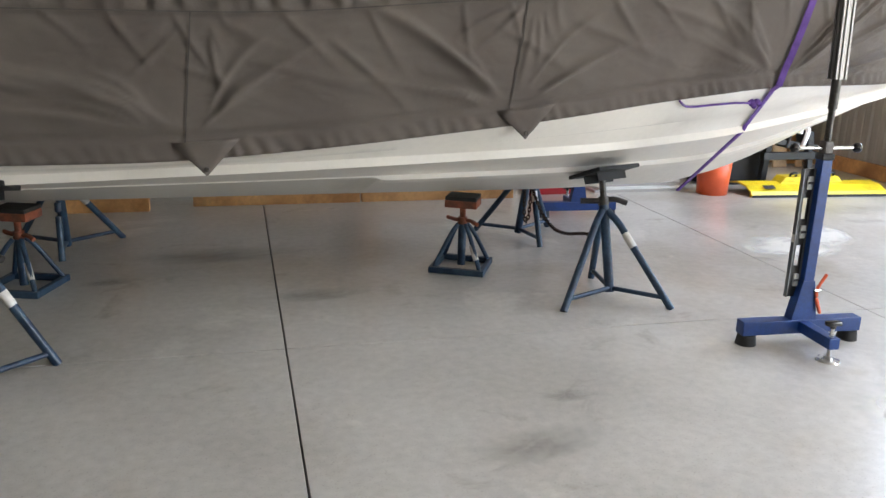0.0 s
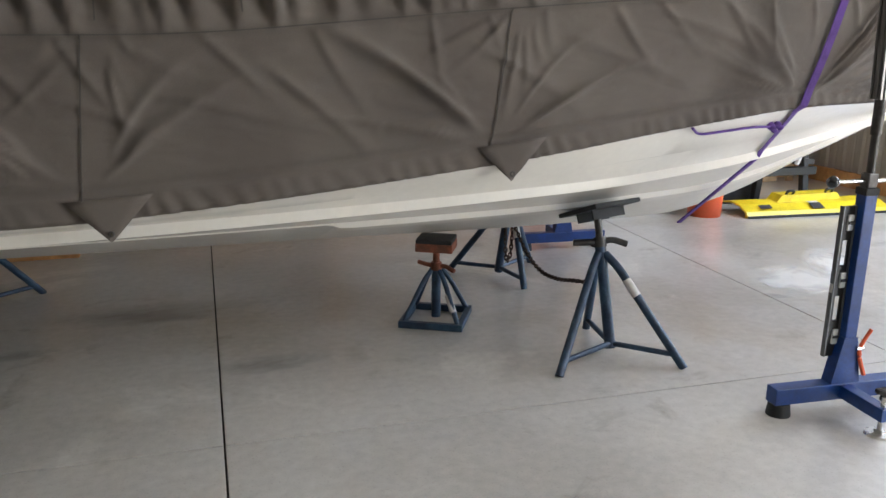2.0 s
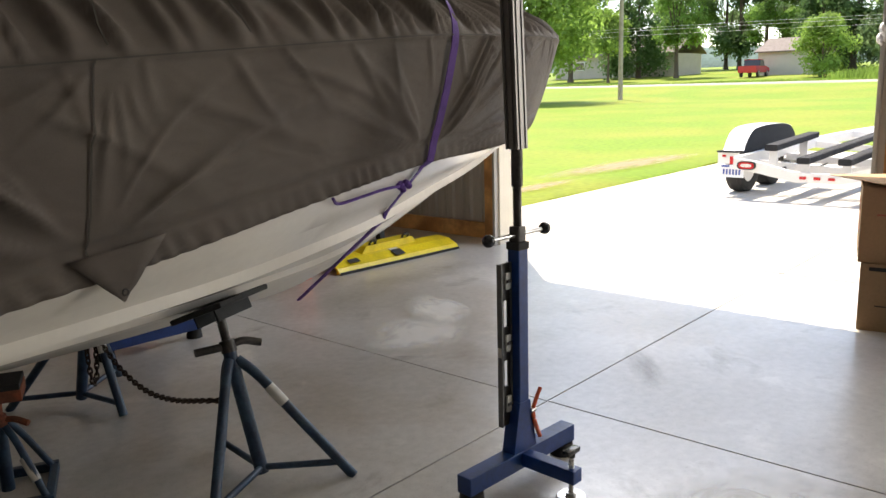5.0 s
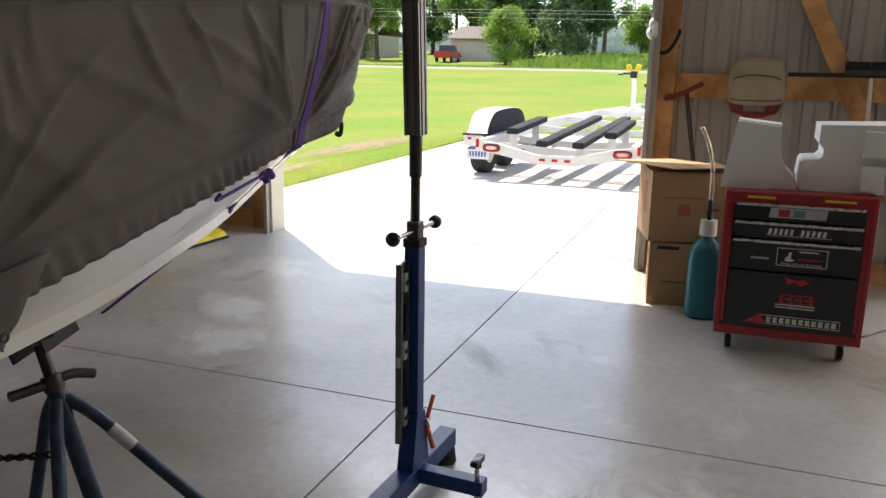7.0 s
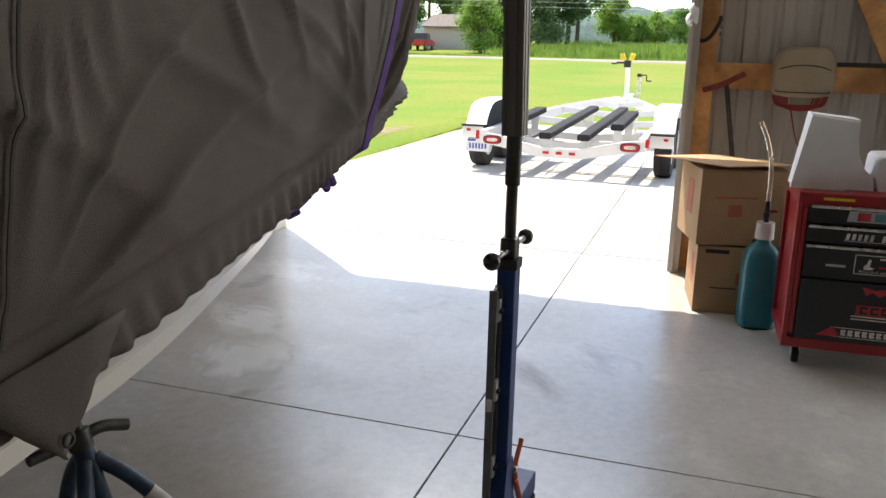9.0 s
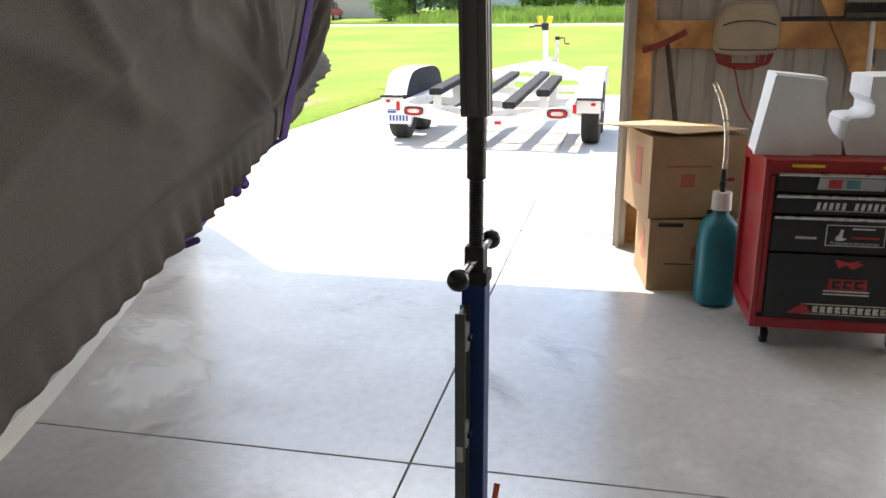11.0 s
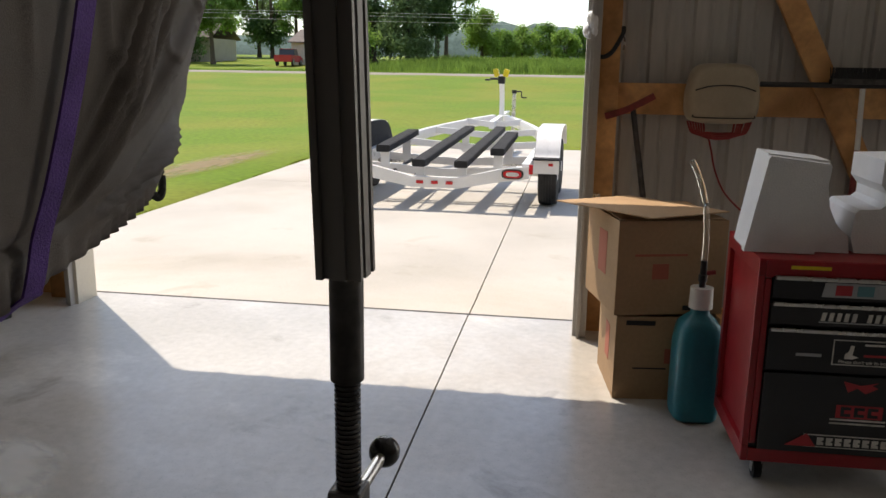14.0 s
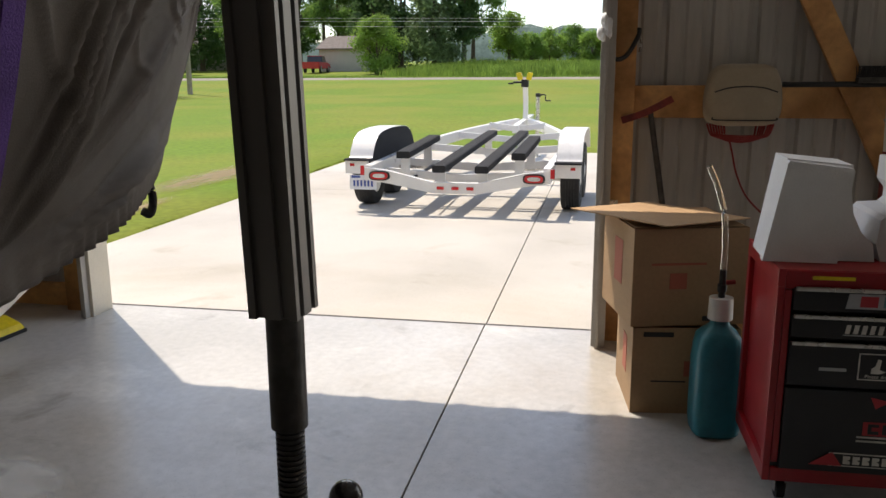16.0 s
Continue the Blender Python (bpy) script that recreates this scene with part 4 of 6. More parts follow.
def keel_block(centre, yaw):
    """A square-based keel stand: four bent legs on an angle-iron base, rusty screw head and timber pad."""
    s = thing("keel_stand", Matrix.Translation(centre) @ pose(0, 0, 0, 0, 0, yaw), "navy steel keel stand with rusty orange screw head", "keel stand", "keel stands")
    w = 0.15
    for k, (c, sz) in enumerate((((0, -w, 0.018), (2 * w + 0.03, 0.03, 0.036)), ((0, w, 0.018), (2 * w + 0.03, 0.03, 0.036)), ((-w, 0, 0.018), (0.03, 2 * w - 0.032, 0.034)), ((w, 0, 0.018), (0.03, 2 * w - 0.032, 0.034)))):
        bm = B()
        box(bm, c, sz, bevel=0.003)
        part("base_bar", bm, M_BLUE, s, "", False)
    bm = B()
    rod(bm, (0, 0, 0.02), (0, 0, 0.30), 0.024, seg=14)
    part("post", bm, M_BLUE, s)
    for i, (a, b) in enumerate(((-1, -1), (1, -1), (1, 1), (-1, 1))):
        bm = B()
        p0, p1 = Vector((a * w * 0.92, b * w * 0.92, 0.03)), Vector((a * 0.022, b * 0.022, 0.275))
        sweep(bm, smoothpath([p0, p0.lerp(p1, 0.75) + Vector((a, b, 0)) * 0.008, p1], 5), circle(0.013, 10))
        leg = part("leg", bm, M_BLUE, s)
        if i == 1:
            bm = B()
            rod(bm, p0.lerp(p1, 0.22), p0.lerp(p1, 0.55), 0.017, seg=12, caps=False)
            part("sticker", bm, M_LABEL, leg, "white paper sticker")
    bm = B()
    rod(bm, (0, 0, 0.29), (0, 0, 0.385), 0.016, seg=12)
    for k in range(12):
        rod(bm, (0, 0, 0.30 + k * 0.007), (0, 0, 0.303 + k * 0.007), 0.0185, seg=12)
    part("screw", bm, M_RUST, s, "rust-red screw")
    bm = B()
    rod(bm, (0, 0, 0.275), (0, 0, 0.315), 0.028, seg=12)
    for sg in (-1, 1):
        sweep(bm, smoothpath([(0, 0, 0.295), (sg * 0.05, -sg * 0.01, 0.296), (sg * 0.10, -sg * 0.035, 0.29 - 0.01 * sg)], 4), circle(0.012, 8))
    part("handle", bm, M_RUST, s, "rust-red bent handle")
    bm = B()
    box(bm, (0, 0, 0.405), (0.19, 0.16, 0.044), bevel=0.004)
    part("plate", bm, M_RUST, s, "rust-red channel plate", False)
    bm = B()
    box(bm, (0, 0, 0.438), (0.185, 0.165, 0.022), bevel=0.005)
    part("timber_pad", bm, M_BLACK, s, "blackened timber pad", False)
    return s


kb = keel_block((1.64, 5.13, 0), -27)
copy_thing(kb, Matrix.Translation((-0.78, 5.13, 0)) @ pose(0, 0, 0, 0, 0, -18))


# chain between the two forward stands, with its loose tail hanging
def chain(name, pts, label, pitch=0.024):
    path = smoothpath(pts, 40)
    links, acc = [path[0]], 0.0
    for a, b in zip(path, path[1:]):
        acc += (b - a).length
        if acc >= pitch:
            links.append(b)
            acc = 0.0
    c = thing(name, links[0], label, "chain")
    lm = None
    for i, (a, b) in enumerate(zip(links, links[1:])):
        if lm is None:
            bm = B()
            ring = [Vector((0.019 * math.cos(t) if abs(math.cos(t)) < 2 else 0, 0.009 * math.sin(t), 0)) for t in np.linspace(0, 2 * math.pi, 13)]
            sweep(bm, ring, circle(0.0042, 5))
            lk = part("link", bm, M_CHAIN, c, "")
            lm = lk.data
        else:
            lk = new("link", lm)
            lk.parent = c
        d = (b - a)
        lk.matrix_basis = Matrix.Translation((a + b) / 2 - links[0]) @ d.to_track_quat("X", "Z").to_matrix().to_4x4() @ pose(0, 0, 0, 45 if i % 2 else -45)
    return c


chain("chain", [(2.18, 4.51, 0.35), (2.17, 4.62, 0.325), (2.19, 4.85, 0.265), (2.21, 5.1, 0.235), (2.23, 5.35, 0.27), (2.25, 5.58, 0.36), (2.24, 5.69, 0.43)], "rusty drooping steel chain between two boat stands")
chain("chain", [(2.20, 5.60, 0.44), (2.19, 5.58, 0.30), (2.20, 5.585, 0.18), (2.22, 5.60, 0.15), (2.24, 5.61, 0.22), (2.25, 5.62, 0.40)], "loose loop of rusty chain hanging from a boat stand")


# ---- lifting stands at the bow ----
def lift_stand(base, yaw, sign, label):
    """Cross-footed lifting stand: square post, screw with ball-ended bar, sleeve, grooved tube, levelling screw."""
    s = thing("lifting_stand", Matrix.Translation(base) @ pose(0, 0, 0, 0, 0, yaw), label, "lifting stand", "lifting stands")
    bm = B()
    box(bm, (0, 0, 0.085), (0.62, 0.065, 0.068), bevel=0.004)
    part("foot_bar", bm, M_BRIGHTBLUE, s, "", False)
    for x in (-0.27, 0.27):
        bm = B()
        rod(bm, (x, 0, 0), (x, 0, 0.05), 0.048, 0.042, 18)
        part("rubber_foot", bm, M_BLACK, s, "black rubber foot")
    bm = B()
    box(bm, (0.0, -sign * 0.145, 0.088), (0.052, 0.235, 0.052), bevel=0.004)
    part("outrigger", bm, M_BRIGHTBLUE, s, "", False)
    bm = B()
    y = -sign * 0.235
    rod(bm, (0, y, 0.01), (0, y, 0.165), 0.009, seg=10)
    for k in range(18):
        rod(bm, (0, y, 0.02 + k * 0.007), (0, y, 0.0235 + k * 0.007), 0.0105, seg=10)
    rod(bm, (0, y, 0), (0, y, 0.008), 0.055, 0.050, 20)
    rod(bm, (0, y, 0.008), (0, y, 0.022), 0.02, seg=12)
    lv = part("levelling_screw", bm, M_CHROME, s, "zinc levelling screw with round foot")
    bm = B()
    box(bm, (0, y, 0.178), (0.075, 0.03, 0.022), bevel=0.008)
    rod(bm, (0, y, 0.155), (0, y, 0.172), 0.014, seg=12)
    part("knob", bm, M_BLACKGLOSS, lv, "black star knob")
    bm = B()
    prism(bm, [(-0.065, 0.119), (0.065, 0.119), (0.030, 0.31), (-0.030, 0.31)], "y", -0.029, 0.029)
    part("gusset", bm, M_BRIGHTBLUE, s, "", False)
    bm = B()
    box(bm, (0, 0, 0.51), (0.052, 0.052, 0.78), bevel=0.004)
    part("post", bm, M_BRIGHTBLUE, s, "", False)
    bm = B()
    box(bm, (0, 0, 0.893), (0.060, 0.060, 0.028), bevel=0.004)
    part("cap", bm, M_BLACK, s, "black plastic post cap", False)
    bm = B()
    box(bm, (0, 0, 0.934), (0.044, 0.044, 0.058), bevel=0.006)
    part("nut_block", bm, M_DARKSTEEL, s, "steel nut block", False)
    bm = B()
    rod(bm, (-0.155, 0, 0.932), (0.155, 0, 0.932), 0.008, seg=12)
    hb = part("handle_bar", bm, M_CHROME, s, "bright steel turning bar")
    for x in (-0.158, 0.158):
        bm = B()
        ball(bm, (x, 0, 0.932), 0.023, 16)
        part("ball_knob", bm, M_BLACKGLOSS, hb, "black ball knob")
    bm = B()
    rod(bm, (0, 0, 0.95), (0, 0, 1.13), 0.0135, seg=16)
    for k in range(24):
        z = 0.966 + k * 0.0062
        rod(bm, (0, 0, z), (0, 0, z + 0.0032), 0.0162, seg=16)
    part("screw", bm, M_DARKSTEEL, s, "oily trapezoidal screw")
    bm = B()
    rod(bm, (0, 0, 1.105), (0, 0, 1.26), 0.0205, seg=20)
    part("sleeve", bm, M_DARKSTEEL, s, "dark steel sleeve")
    # grooved extrusion standing on the sleeve
    w, d = 0.0275, 0.006
    side = [(-w, -w), (-0.019, -w), (-0.019, -w + d), (-0.009, -w + d), (-0.009, -w), (0.009, -w), (0.009, -w + d), (0.019, -w + d), (0.019, -w), (w, -w)]
    prof = []
    for k in range(4):
        c, sn = ((1, 0), (0, 1), (-1, 0), (0, -1))[k]
        prof += [(a * c - b * sn, a * sn + b * c) for a, b in side[:-1]]
    bm = B()
    prism(bm, prof, "z", 1.235, 3.2)
    tb = part("tube", bm, M_ALU, s, "grooved aluminium extrusion", False)
    tb.matrix_basis = Matrix.Translation((0, 0, 1.24)) @ pose(0, 0, 0, -1.1, -1.2, 0) @ Matrix.Translation((0, 0, -1.24))
    return s


lift = lift_stand((2.925, 3.705, 0), -3.0, 1, "blue lifting stand with grooved aluminium tube beside the bow")
lift_stand((2.90, 6.32, 0), 177.0, 1, "blue lifting stand under the far side of the bow")

# level held against the post, and the clamp that holds it
lev = thing("spirit_level", (2.839, 3.735, 0.225), "grey box spirit level with three vials on the blue post", "spirit level")
bm = B()
for x in (-0.0, ):
    box(bm, (0, -0.012, 0.305), (0.006, 0.022, 0.61), bevel=0.001)
    box(bm, (0.056, -0.012, 0.305), (0.006, 0.022, 0.61), bevel=0.001)
part("body", bm, M_LEVEL, lev, "", False)
for c, sz in [((0.028, -0.012, (z0 + z1) / 2), (0.0495, 0.008, z1 - z0)) for z0, z1 in ((0.0, 0.15), (0.25, 0.375), (0.475, 0.61))] + [((x, -0.012, z), (w, 0.008, 0.10)) for z in (0.20, 0.425) for x, w in ((0.010, 0.015), (0.049, 0.009))]:
    bm = B()
    box(bm, c, sz)
    part("web", bm, M_CABLE, lev, "black web beside the hand slots", False)
for z in (0.082, 0.315, 0.545):
    bm = B()
    box(bm, (0.038, -0.017, z), (0.026, 0.014, 0.062), bevel=0.004)
    v = part("vial_block", bm, M_VIAL, lev, "clear vial block")
    bm = B()
    rod(bm, (0.026, -0.025, z), (0.050, -0.025, z), 0.006, seg=10)
    part("vial", bm, M_CABLE, v, "dark bubble vial")
bm = B()
box(bm, (-0.0045, -0.012, 0.285), (0.003, 0.014, 0.035))
part("label", bm, M_LABEL, lev, "small white maker's label", False)
cl = thing("spring_clamp", (2.985, 3.672, 0.245), "orange-handled spring clamp gripping the stand", "clamp")
bm = B()
hose(bm, [(0.016, -0.010, 0.10), (-0.006, -0.004, 0.055), (-0.020, 0, 0.02)], 0.0075, 5, 8)
part("upper_handle", bm, M_ORANGE, cl)
bm = B()
hose(bm, [(-0.022, 0, 0.018), (-0.014, -0.006, -0.03), (0.006, -0.014, -0.09)], 0.0085, 5, 8)
part("lower_handle", bm, M_ORANGE, cl)
bm = B()
rod(bm, (-0.035, 0.0, 0.02), (-0.005, 0, 0.02), 0.010, seg=10)
part("jaw", bm, M_CHROME, cl, "small steel jaw")


# ---- tool chest and what stands on it ----
chest = thing("tool_chest", Matrix.Translation((4.87, 2.80, 0)) @ pose(0, 0, 0, 0, 0, 1.5), "red rolling tool chest with black drawers and stickers", "tool chest")
W, D, Z0, Z1 = 0.70, 0.50, 0.10, 0.852     # along -y, along +x, bottom, top
bm = B()
box(bm, (D / 2 + 0.004, -W / 2, (Z0 + Z1) / 2), (D - 0.02, W - 0.05, Z1 - Z0 - 0.02))
part("body", bm, M_DRAWER, chest, "dark cabinet body", False)
for nm, c, sz in (("side_frame", (D / 2, -0.012, Z0 + 0.03), (D, 0.024, 0.06)), ("side_frame", (D / 2, -0.012, Z1 - 0.03), (D, 0.024, 0.06)), ("side_frame", (0.02, -0.012, (Z0 + Z1) / 2), (0.04, 0.0235, Z1 - Z0 - 0.121)), ("side_frame", (D - 0.02, -0.012, (Z0 + Z1) / 2), (0.04, 0.0235, Z1 - Z0 - 0.121)),
                  ("side_panel", (D / 2, -0.022, (Z0 + Z1) / 2), (D - 0.081, 0.010, Z1 - Z0 - 0.121)), ("side_panel", (D / 2, -W + 0.012, (Z0 + Z1) / 2), (D, 0.024, Z1 - Z0)), ("top_panel", (D / 2 + 0.002, -W / 2, Z1 - 0.017), (D - 0.006, W - 0.049, 0.03)), ("front_rail", (0.008, -W / 2, Z1 - 0.035), (0.016, W - 0.049, 0.062)), ("front_rail", (0.008, -W / 2, Z0 + 0.025), (0.016, W - 0.049, 0.05)), ("front_stile", (0.008, -0.036, (Z0 + Z1) / 2), (0.016, 0.022, Z1 - Z0 - 0.14)), ("front_stile", (0.008, -W + 0.036, (Z0 + Z1) / 2), (0.016, 0.022, Z1 - Z0 - 0.14))):
    bm = B()
    box(bm, c, sz, bevel=0.003)
    part(nm, bm, M_RED, chest, "", False)
drawers = [(0.795, 0.715), (0.702, 0.622), (0.610, 0.455), (0.450, 0.150)]
for i, (a, b) in enumerate(drawers):
    bm = B()
    box(bm, (-0.001, -W / 2, (a + b) / 2), (0.018, W - 0.10, a - b - 0.006), bevel=0.003)
    dr = part("drawer", bm, M_DRAWER, chest, "", False)
    if i < 3:
        bm = B()
        box(bm, (-0.013, -W / 2, a - 0.004), (0.012, W - 0.11, 0.014), bevel=0.003)
        part("pull", bm, M_CHROME, dr, "full-width metal drawer pull", False)
for x in (0.07, D - 0.07):
    for y in (-0.08, -W + 0.08):
        bm = B()
        rod(bm, (x + 0.012, y - 0.014, 0.036), (x + 0.012, y + 0.014, 0.036), 0.036, seg=20)
        c = part("caster", bm, M_BLACK, chest, "black swivel caster")
        bm = B()
        box(bm, (x + 0.006, y + 0.019, 0.062), (0.03, 0.004, 0.066), bevel=0.001)
        box(bm, (x + 0.006, y - 0.019, 0.062), (0.03, 0.004, 0.066), bevel=0.001)
        box(bm, (x + 0.002, y, 0.098), (0.06, 0.06, 0.006))
        part("fork", bm, M_CHROME, c, "zinc caster fork", False)


def sticker(name, y, z, w, h, mat, label, depth=-0.0125, outline=None):
    bm = B()
    if outline:
        prism(bm, [(-(y + u * w / 2), z + v * h / 2) for u, v in outline], "x", depth - 0.0015, depth)
    else:
        box(bm, (depth, -y, z), (0.0015, w, h))
    return part(name, bm, mat, chest, label, False)


M_STK_RED = plain("red_sticker", (0.45, 0.03, 0.04), 0.5)
M_STK_GREY = plain("silver_sticker", (0.40, 0.41, 0.43), 0.45)
M_STK_TEAL = plain("teal_sticker", (0.10, 0.25, 0.28), 0.5)
slant = [(-1, -1), (0.94, -1), (1, 1), (-0.94, 1)]
sticker("badge", 0.17, 0.826, 0.13, 0.012, M_YELLOW, "narrow gold badge with checker ends", -0.002)
sticker("badge", 0.53, 0.826, 0.14, 0.012, M_YELLOW, "narrow gold badge with checker ends", -0.002)
sticker("decal", 0.345, 0.755, 0.27, 0.050, M_STK_GREY, "silver racing decal", outline=slant)
for k, m in enumerate((M_STK_RED, M_STK_TEAL, M_STK_GREY)):
    sticker("decal_stripe", 0.28 + 0.07 * k, 0.755, 0.055, 0.036, m, "coloured slanted letter block", -0.0135, slant)
for k in range(11):
    if k != 5:
        sticker("decal_letter", 0.225 + 0.025 * k, 0.660, 0.019, 0.030, M_LABEL, "white slanted letter block", outline=[(-1, -1), (0.5, -1), (1, 1), (-0.5, 1)])
sticker("decal_rule", 0.36, 0.640, 0.30, 0.004, M_STK_GREY, "thin silver rule")
sticker("notice", 0.385, 0.535, 0.235, 0.092, M_LABEL, "white-edged black notice sticker")
sticker("notice_field", 0.385, 0.535, 0.227, 0.084, M_DRAWER, "black notice field", -0.0135)
sticker("notice_art", 0.330, 0.538, 0.045, 0.050, M_LABEL, "pale figure of a tool", -0.0145, [(-1, -1), (0.2, -1), (1, -0.7), (0.1, -0.4), (0.3, 0.9), (-0.2, 1), (-0.5, 0.0), (-1, -0.3)])
sticker("notice_bar", 0.425, 0.527, 0.11, 0.008, M_STK_RED, "red bar", -0.0145)
sticker("notice_bar", 0.415, 0.566, 0.09, 0.007, M_LABEL, "white line of small print", -0.0145)
txt = bpy.data.curves.new("notice_text", "FONT")
txt.body, txt.size, txt.extrude, txt.align_x = "Please don't ask to borrow", 0.0175, 0.0004, "CENTER"
tob = new("notice_text", txt)
tob.data.materials.append(M_LABEL)
tob.parent = chest
tob["label"] = "line of white lettering on the notice"
tob.matrix_basis = Matrix.Translation((-0.0148, -0.385, 0.497)) @ pose(0, 0, 0, 90, 0, -90)
sticker("maker_plate", 0.19, 0.520, 0.085, 0.011, M_STK_GREY, "small silver name plate shape")
sticker("decal", 0.375, 0.405, 0.115, 0.050, M_STK_RED, "red animal-head decal shape", outline=[(-1, 1), (-0.7, -0.6), (-0.2, 0.1), (0.3, -0.7), (1, 0.2), (0.6, 0.6), (1, 1), (0, 0.5)])
sticker("decal", 0.380, 0.318, 0.155, 0.048, M_STK_RED, "red block decal")
for k in range(3):
    sticker("decal_block", 0.335 + 0.045 * k, 0.318, 0.034, 0.036, M_DRAWER, "dark letter block", -0.0135, [(-1, -1), (1, -1), (1, -0.4), (-0.3, -0.4), (-0.3, 0.4), (1, 0.4), (1, 1), (-1, 1)])
for k in range(2):
    sticker("decal_rule", 0.378, 0.287 - 0.014 * k, 0.185, 0.006, M_LABEL, "white rule")
sticker("decal", 0.40, 0.202, 0.39, 0.048, M_LABEL, "white block-letter decal shape")
sticker("decal_field", 0.402, 0.202, 0.38, 0.040, M_DRAWER, "black field", -0.0135)
sticker("decal_wedge", 0.195, 0.204, 0.105, 0.048, M_STK_RED, "red wedge", -0.0145, [(-1, -1), (1, -1), (0.4, 1), (0.2, 0.8)])
for k in range(11):
    sticker("decal_letter", 0.262 + 0.0305 * k, 0.202, 0.022, 0.028, M_LABEL, "white letter block", -0.0145, [(-1, -1), (1, -1), (1, -0.3), (0.2, 0.0), (1, 0.3), (1, 1), (-1, 1)])

foam = thing("foam_packing", (5.0, 2.6, 0.853), "white styrofoam packing block leaning on the tool chest", "packing foam", "packing foam")
bm = B()
prism(bm, [(0.225, 0.0), (0.172, 0.345), (-0.035, 0.325), (-0.037, 0.24), (-0.05, 0.16), (-0.08, 0.10), (-0.12, 0.06), (-0.13, 0.0)], "x", 0.02, 0.22)
part("block", bm, M_FOAM, foam, "", False)
bm = B()
prism(bm, [(0.235, 0.0), (0.178, 0.332), (0.172, 0.340), (-0.024, 0.318), (-0.030, 0.310), (-0.002, 0.0)], "x", -0.025, 0.018)
part("front_slab", bm, M_FOAM, foam, "", False)
foam2 = thing("foam_packing", (5.0, 2.255, 0.853), "white stepped styrofoam packing block on the tool chest", "packing foam", "packing foam")
bm = B()
prism(bm, [(0.195, 0.0), (0.212, 0.06), (0.205, 0.140), (0.192, 0.155), (0.125, 0.16), (0.106, 0.178), (0.106, 0.212), (0.132, 0.245), (0.130, 0.330), (-0.30, 0.345), (-0.31, 0.0)], "x", 0.03, 0.36)
part("block", bm, M_FOAM, foam2, "", False)
for y in (-0.12, -0.245):
    for z in (0.075, 0.245):
        bm = B()
        box(bm, (0.012, y, z), (0.045, 0.105, 0.13), bevel=0.008)
        part("rib", bm, M_FOAM, foam2, "", False)

# ---- cartons, jug ----
def carton(name, m, size, label):
    w, d, h = size
    c = thing(name, m, label, "carton", "cartons")
    for nm, ce, sz in (("front_panel", (0.002, -d / 2, h / 2), (0.004, d, h)), ("back_panel", (w - 0.002, -d / 2, h / 2), (0.004, d, h)), ("side_panel", (w / 2, -0.002, h / 2), (w - 0.009, 0.004, h)), ("side_panel", (w / 2, -d + 0.002, h / 2), (w - 0.009, 0.004, h)), ("bottom_panel", (w / 2, -d / 2, 0.003), (w - 0.009, d - 0.009, 0.004))):
        bm = B()
        box(bm, ce, sz, bevel=0.0012)
        part(nm, bm, M_CARD, c, "", False)
    return c


c1 = carton("carton", Matrix.Translation((5.60, 3.222, 0.0)) @ pose(0, 0, 0, 0, 0, 7), (0.46, 0.46, 0.395), "brown cardboard carton with red and black print")
c2 = carton("carton", Matrix.Translation((5.585, 3.235, 0.402)) @ pose(0, 0, 0, 0, 0, 15), (0.48, 0.50, 0.43), "open brown cardboard carton stacked on another, lid flap up")


def print_on(c, name, x, y, z, sx, sy, sz, mat, label):
    bm = B()
    box(bm, (x, y, z), (sx, sy, sz))
    part(name, bm, mat, c, label, False)


print_on(c1, "printed_bar", -0.001, -0.11, 0.365, 0.002, 0.13, 0.022, M_INK, "black printed bar")
print_on(c1, "printed_square", -0.001, -0.26, 0.21, 0.002, 0.07, 0.07, M_PRINT, "red printed square")
print_on(c1, "printed_line", -0.001, -0.16, 0.15, 0.002, 0.15, 0.006, M_INK, "faint printed line")
print_on(c1, "printed_panel", 0.20, 0.001, 0.22, 0.10, 0.002, 0.17, M_PRINT, "red printed panel")
print_on(c2, "printed_square", -0.001, -0.20, 0.20, 0.002, 0.075, 0.07, M_PRINT, "red printed square")
print_on(c2, "printed_line", -0.001, -0.20, 0.275, 0.002, 0.24, 0.010, M_PRINT, "faded red line of print")
print_on(c2, "printed_panel", 0.22, 0.001, 0.25, 0.12, 0.002, 0.20, M_PRINT, "red printed panel")
print_on(c2, "printed_bar", -0.001, -0.36, 0.03, 0.002, 0.09, 0.022, M_INK, "black printed bar")
LIDC, LIDYAW = (0.246, -0.172, 0.455), 25
for nm, ce, sz, rot in (("flap", LIDC, (0.64, 0.48, 0.005), (1, 1.5, LIDYAW)), ("flap", (0.24, -0.25, 0.436), (0.44, 0.48, 0.004), (0, -1, 0))):
    bm = B()
    box(bm, (0, 0, 0), sz, bevel=0.001)
    f = part(nm, bm, M_CARD, c2, "bent cardboard lid flap", False)
    f.matrix_basis = pose(*ce, *rot)

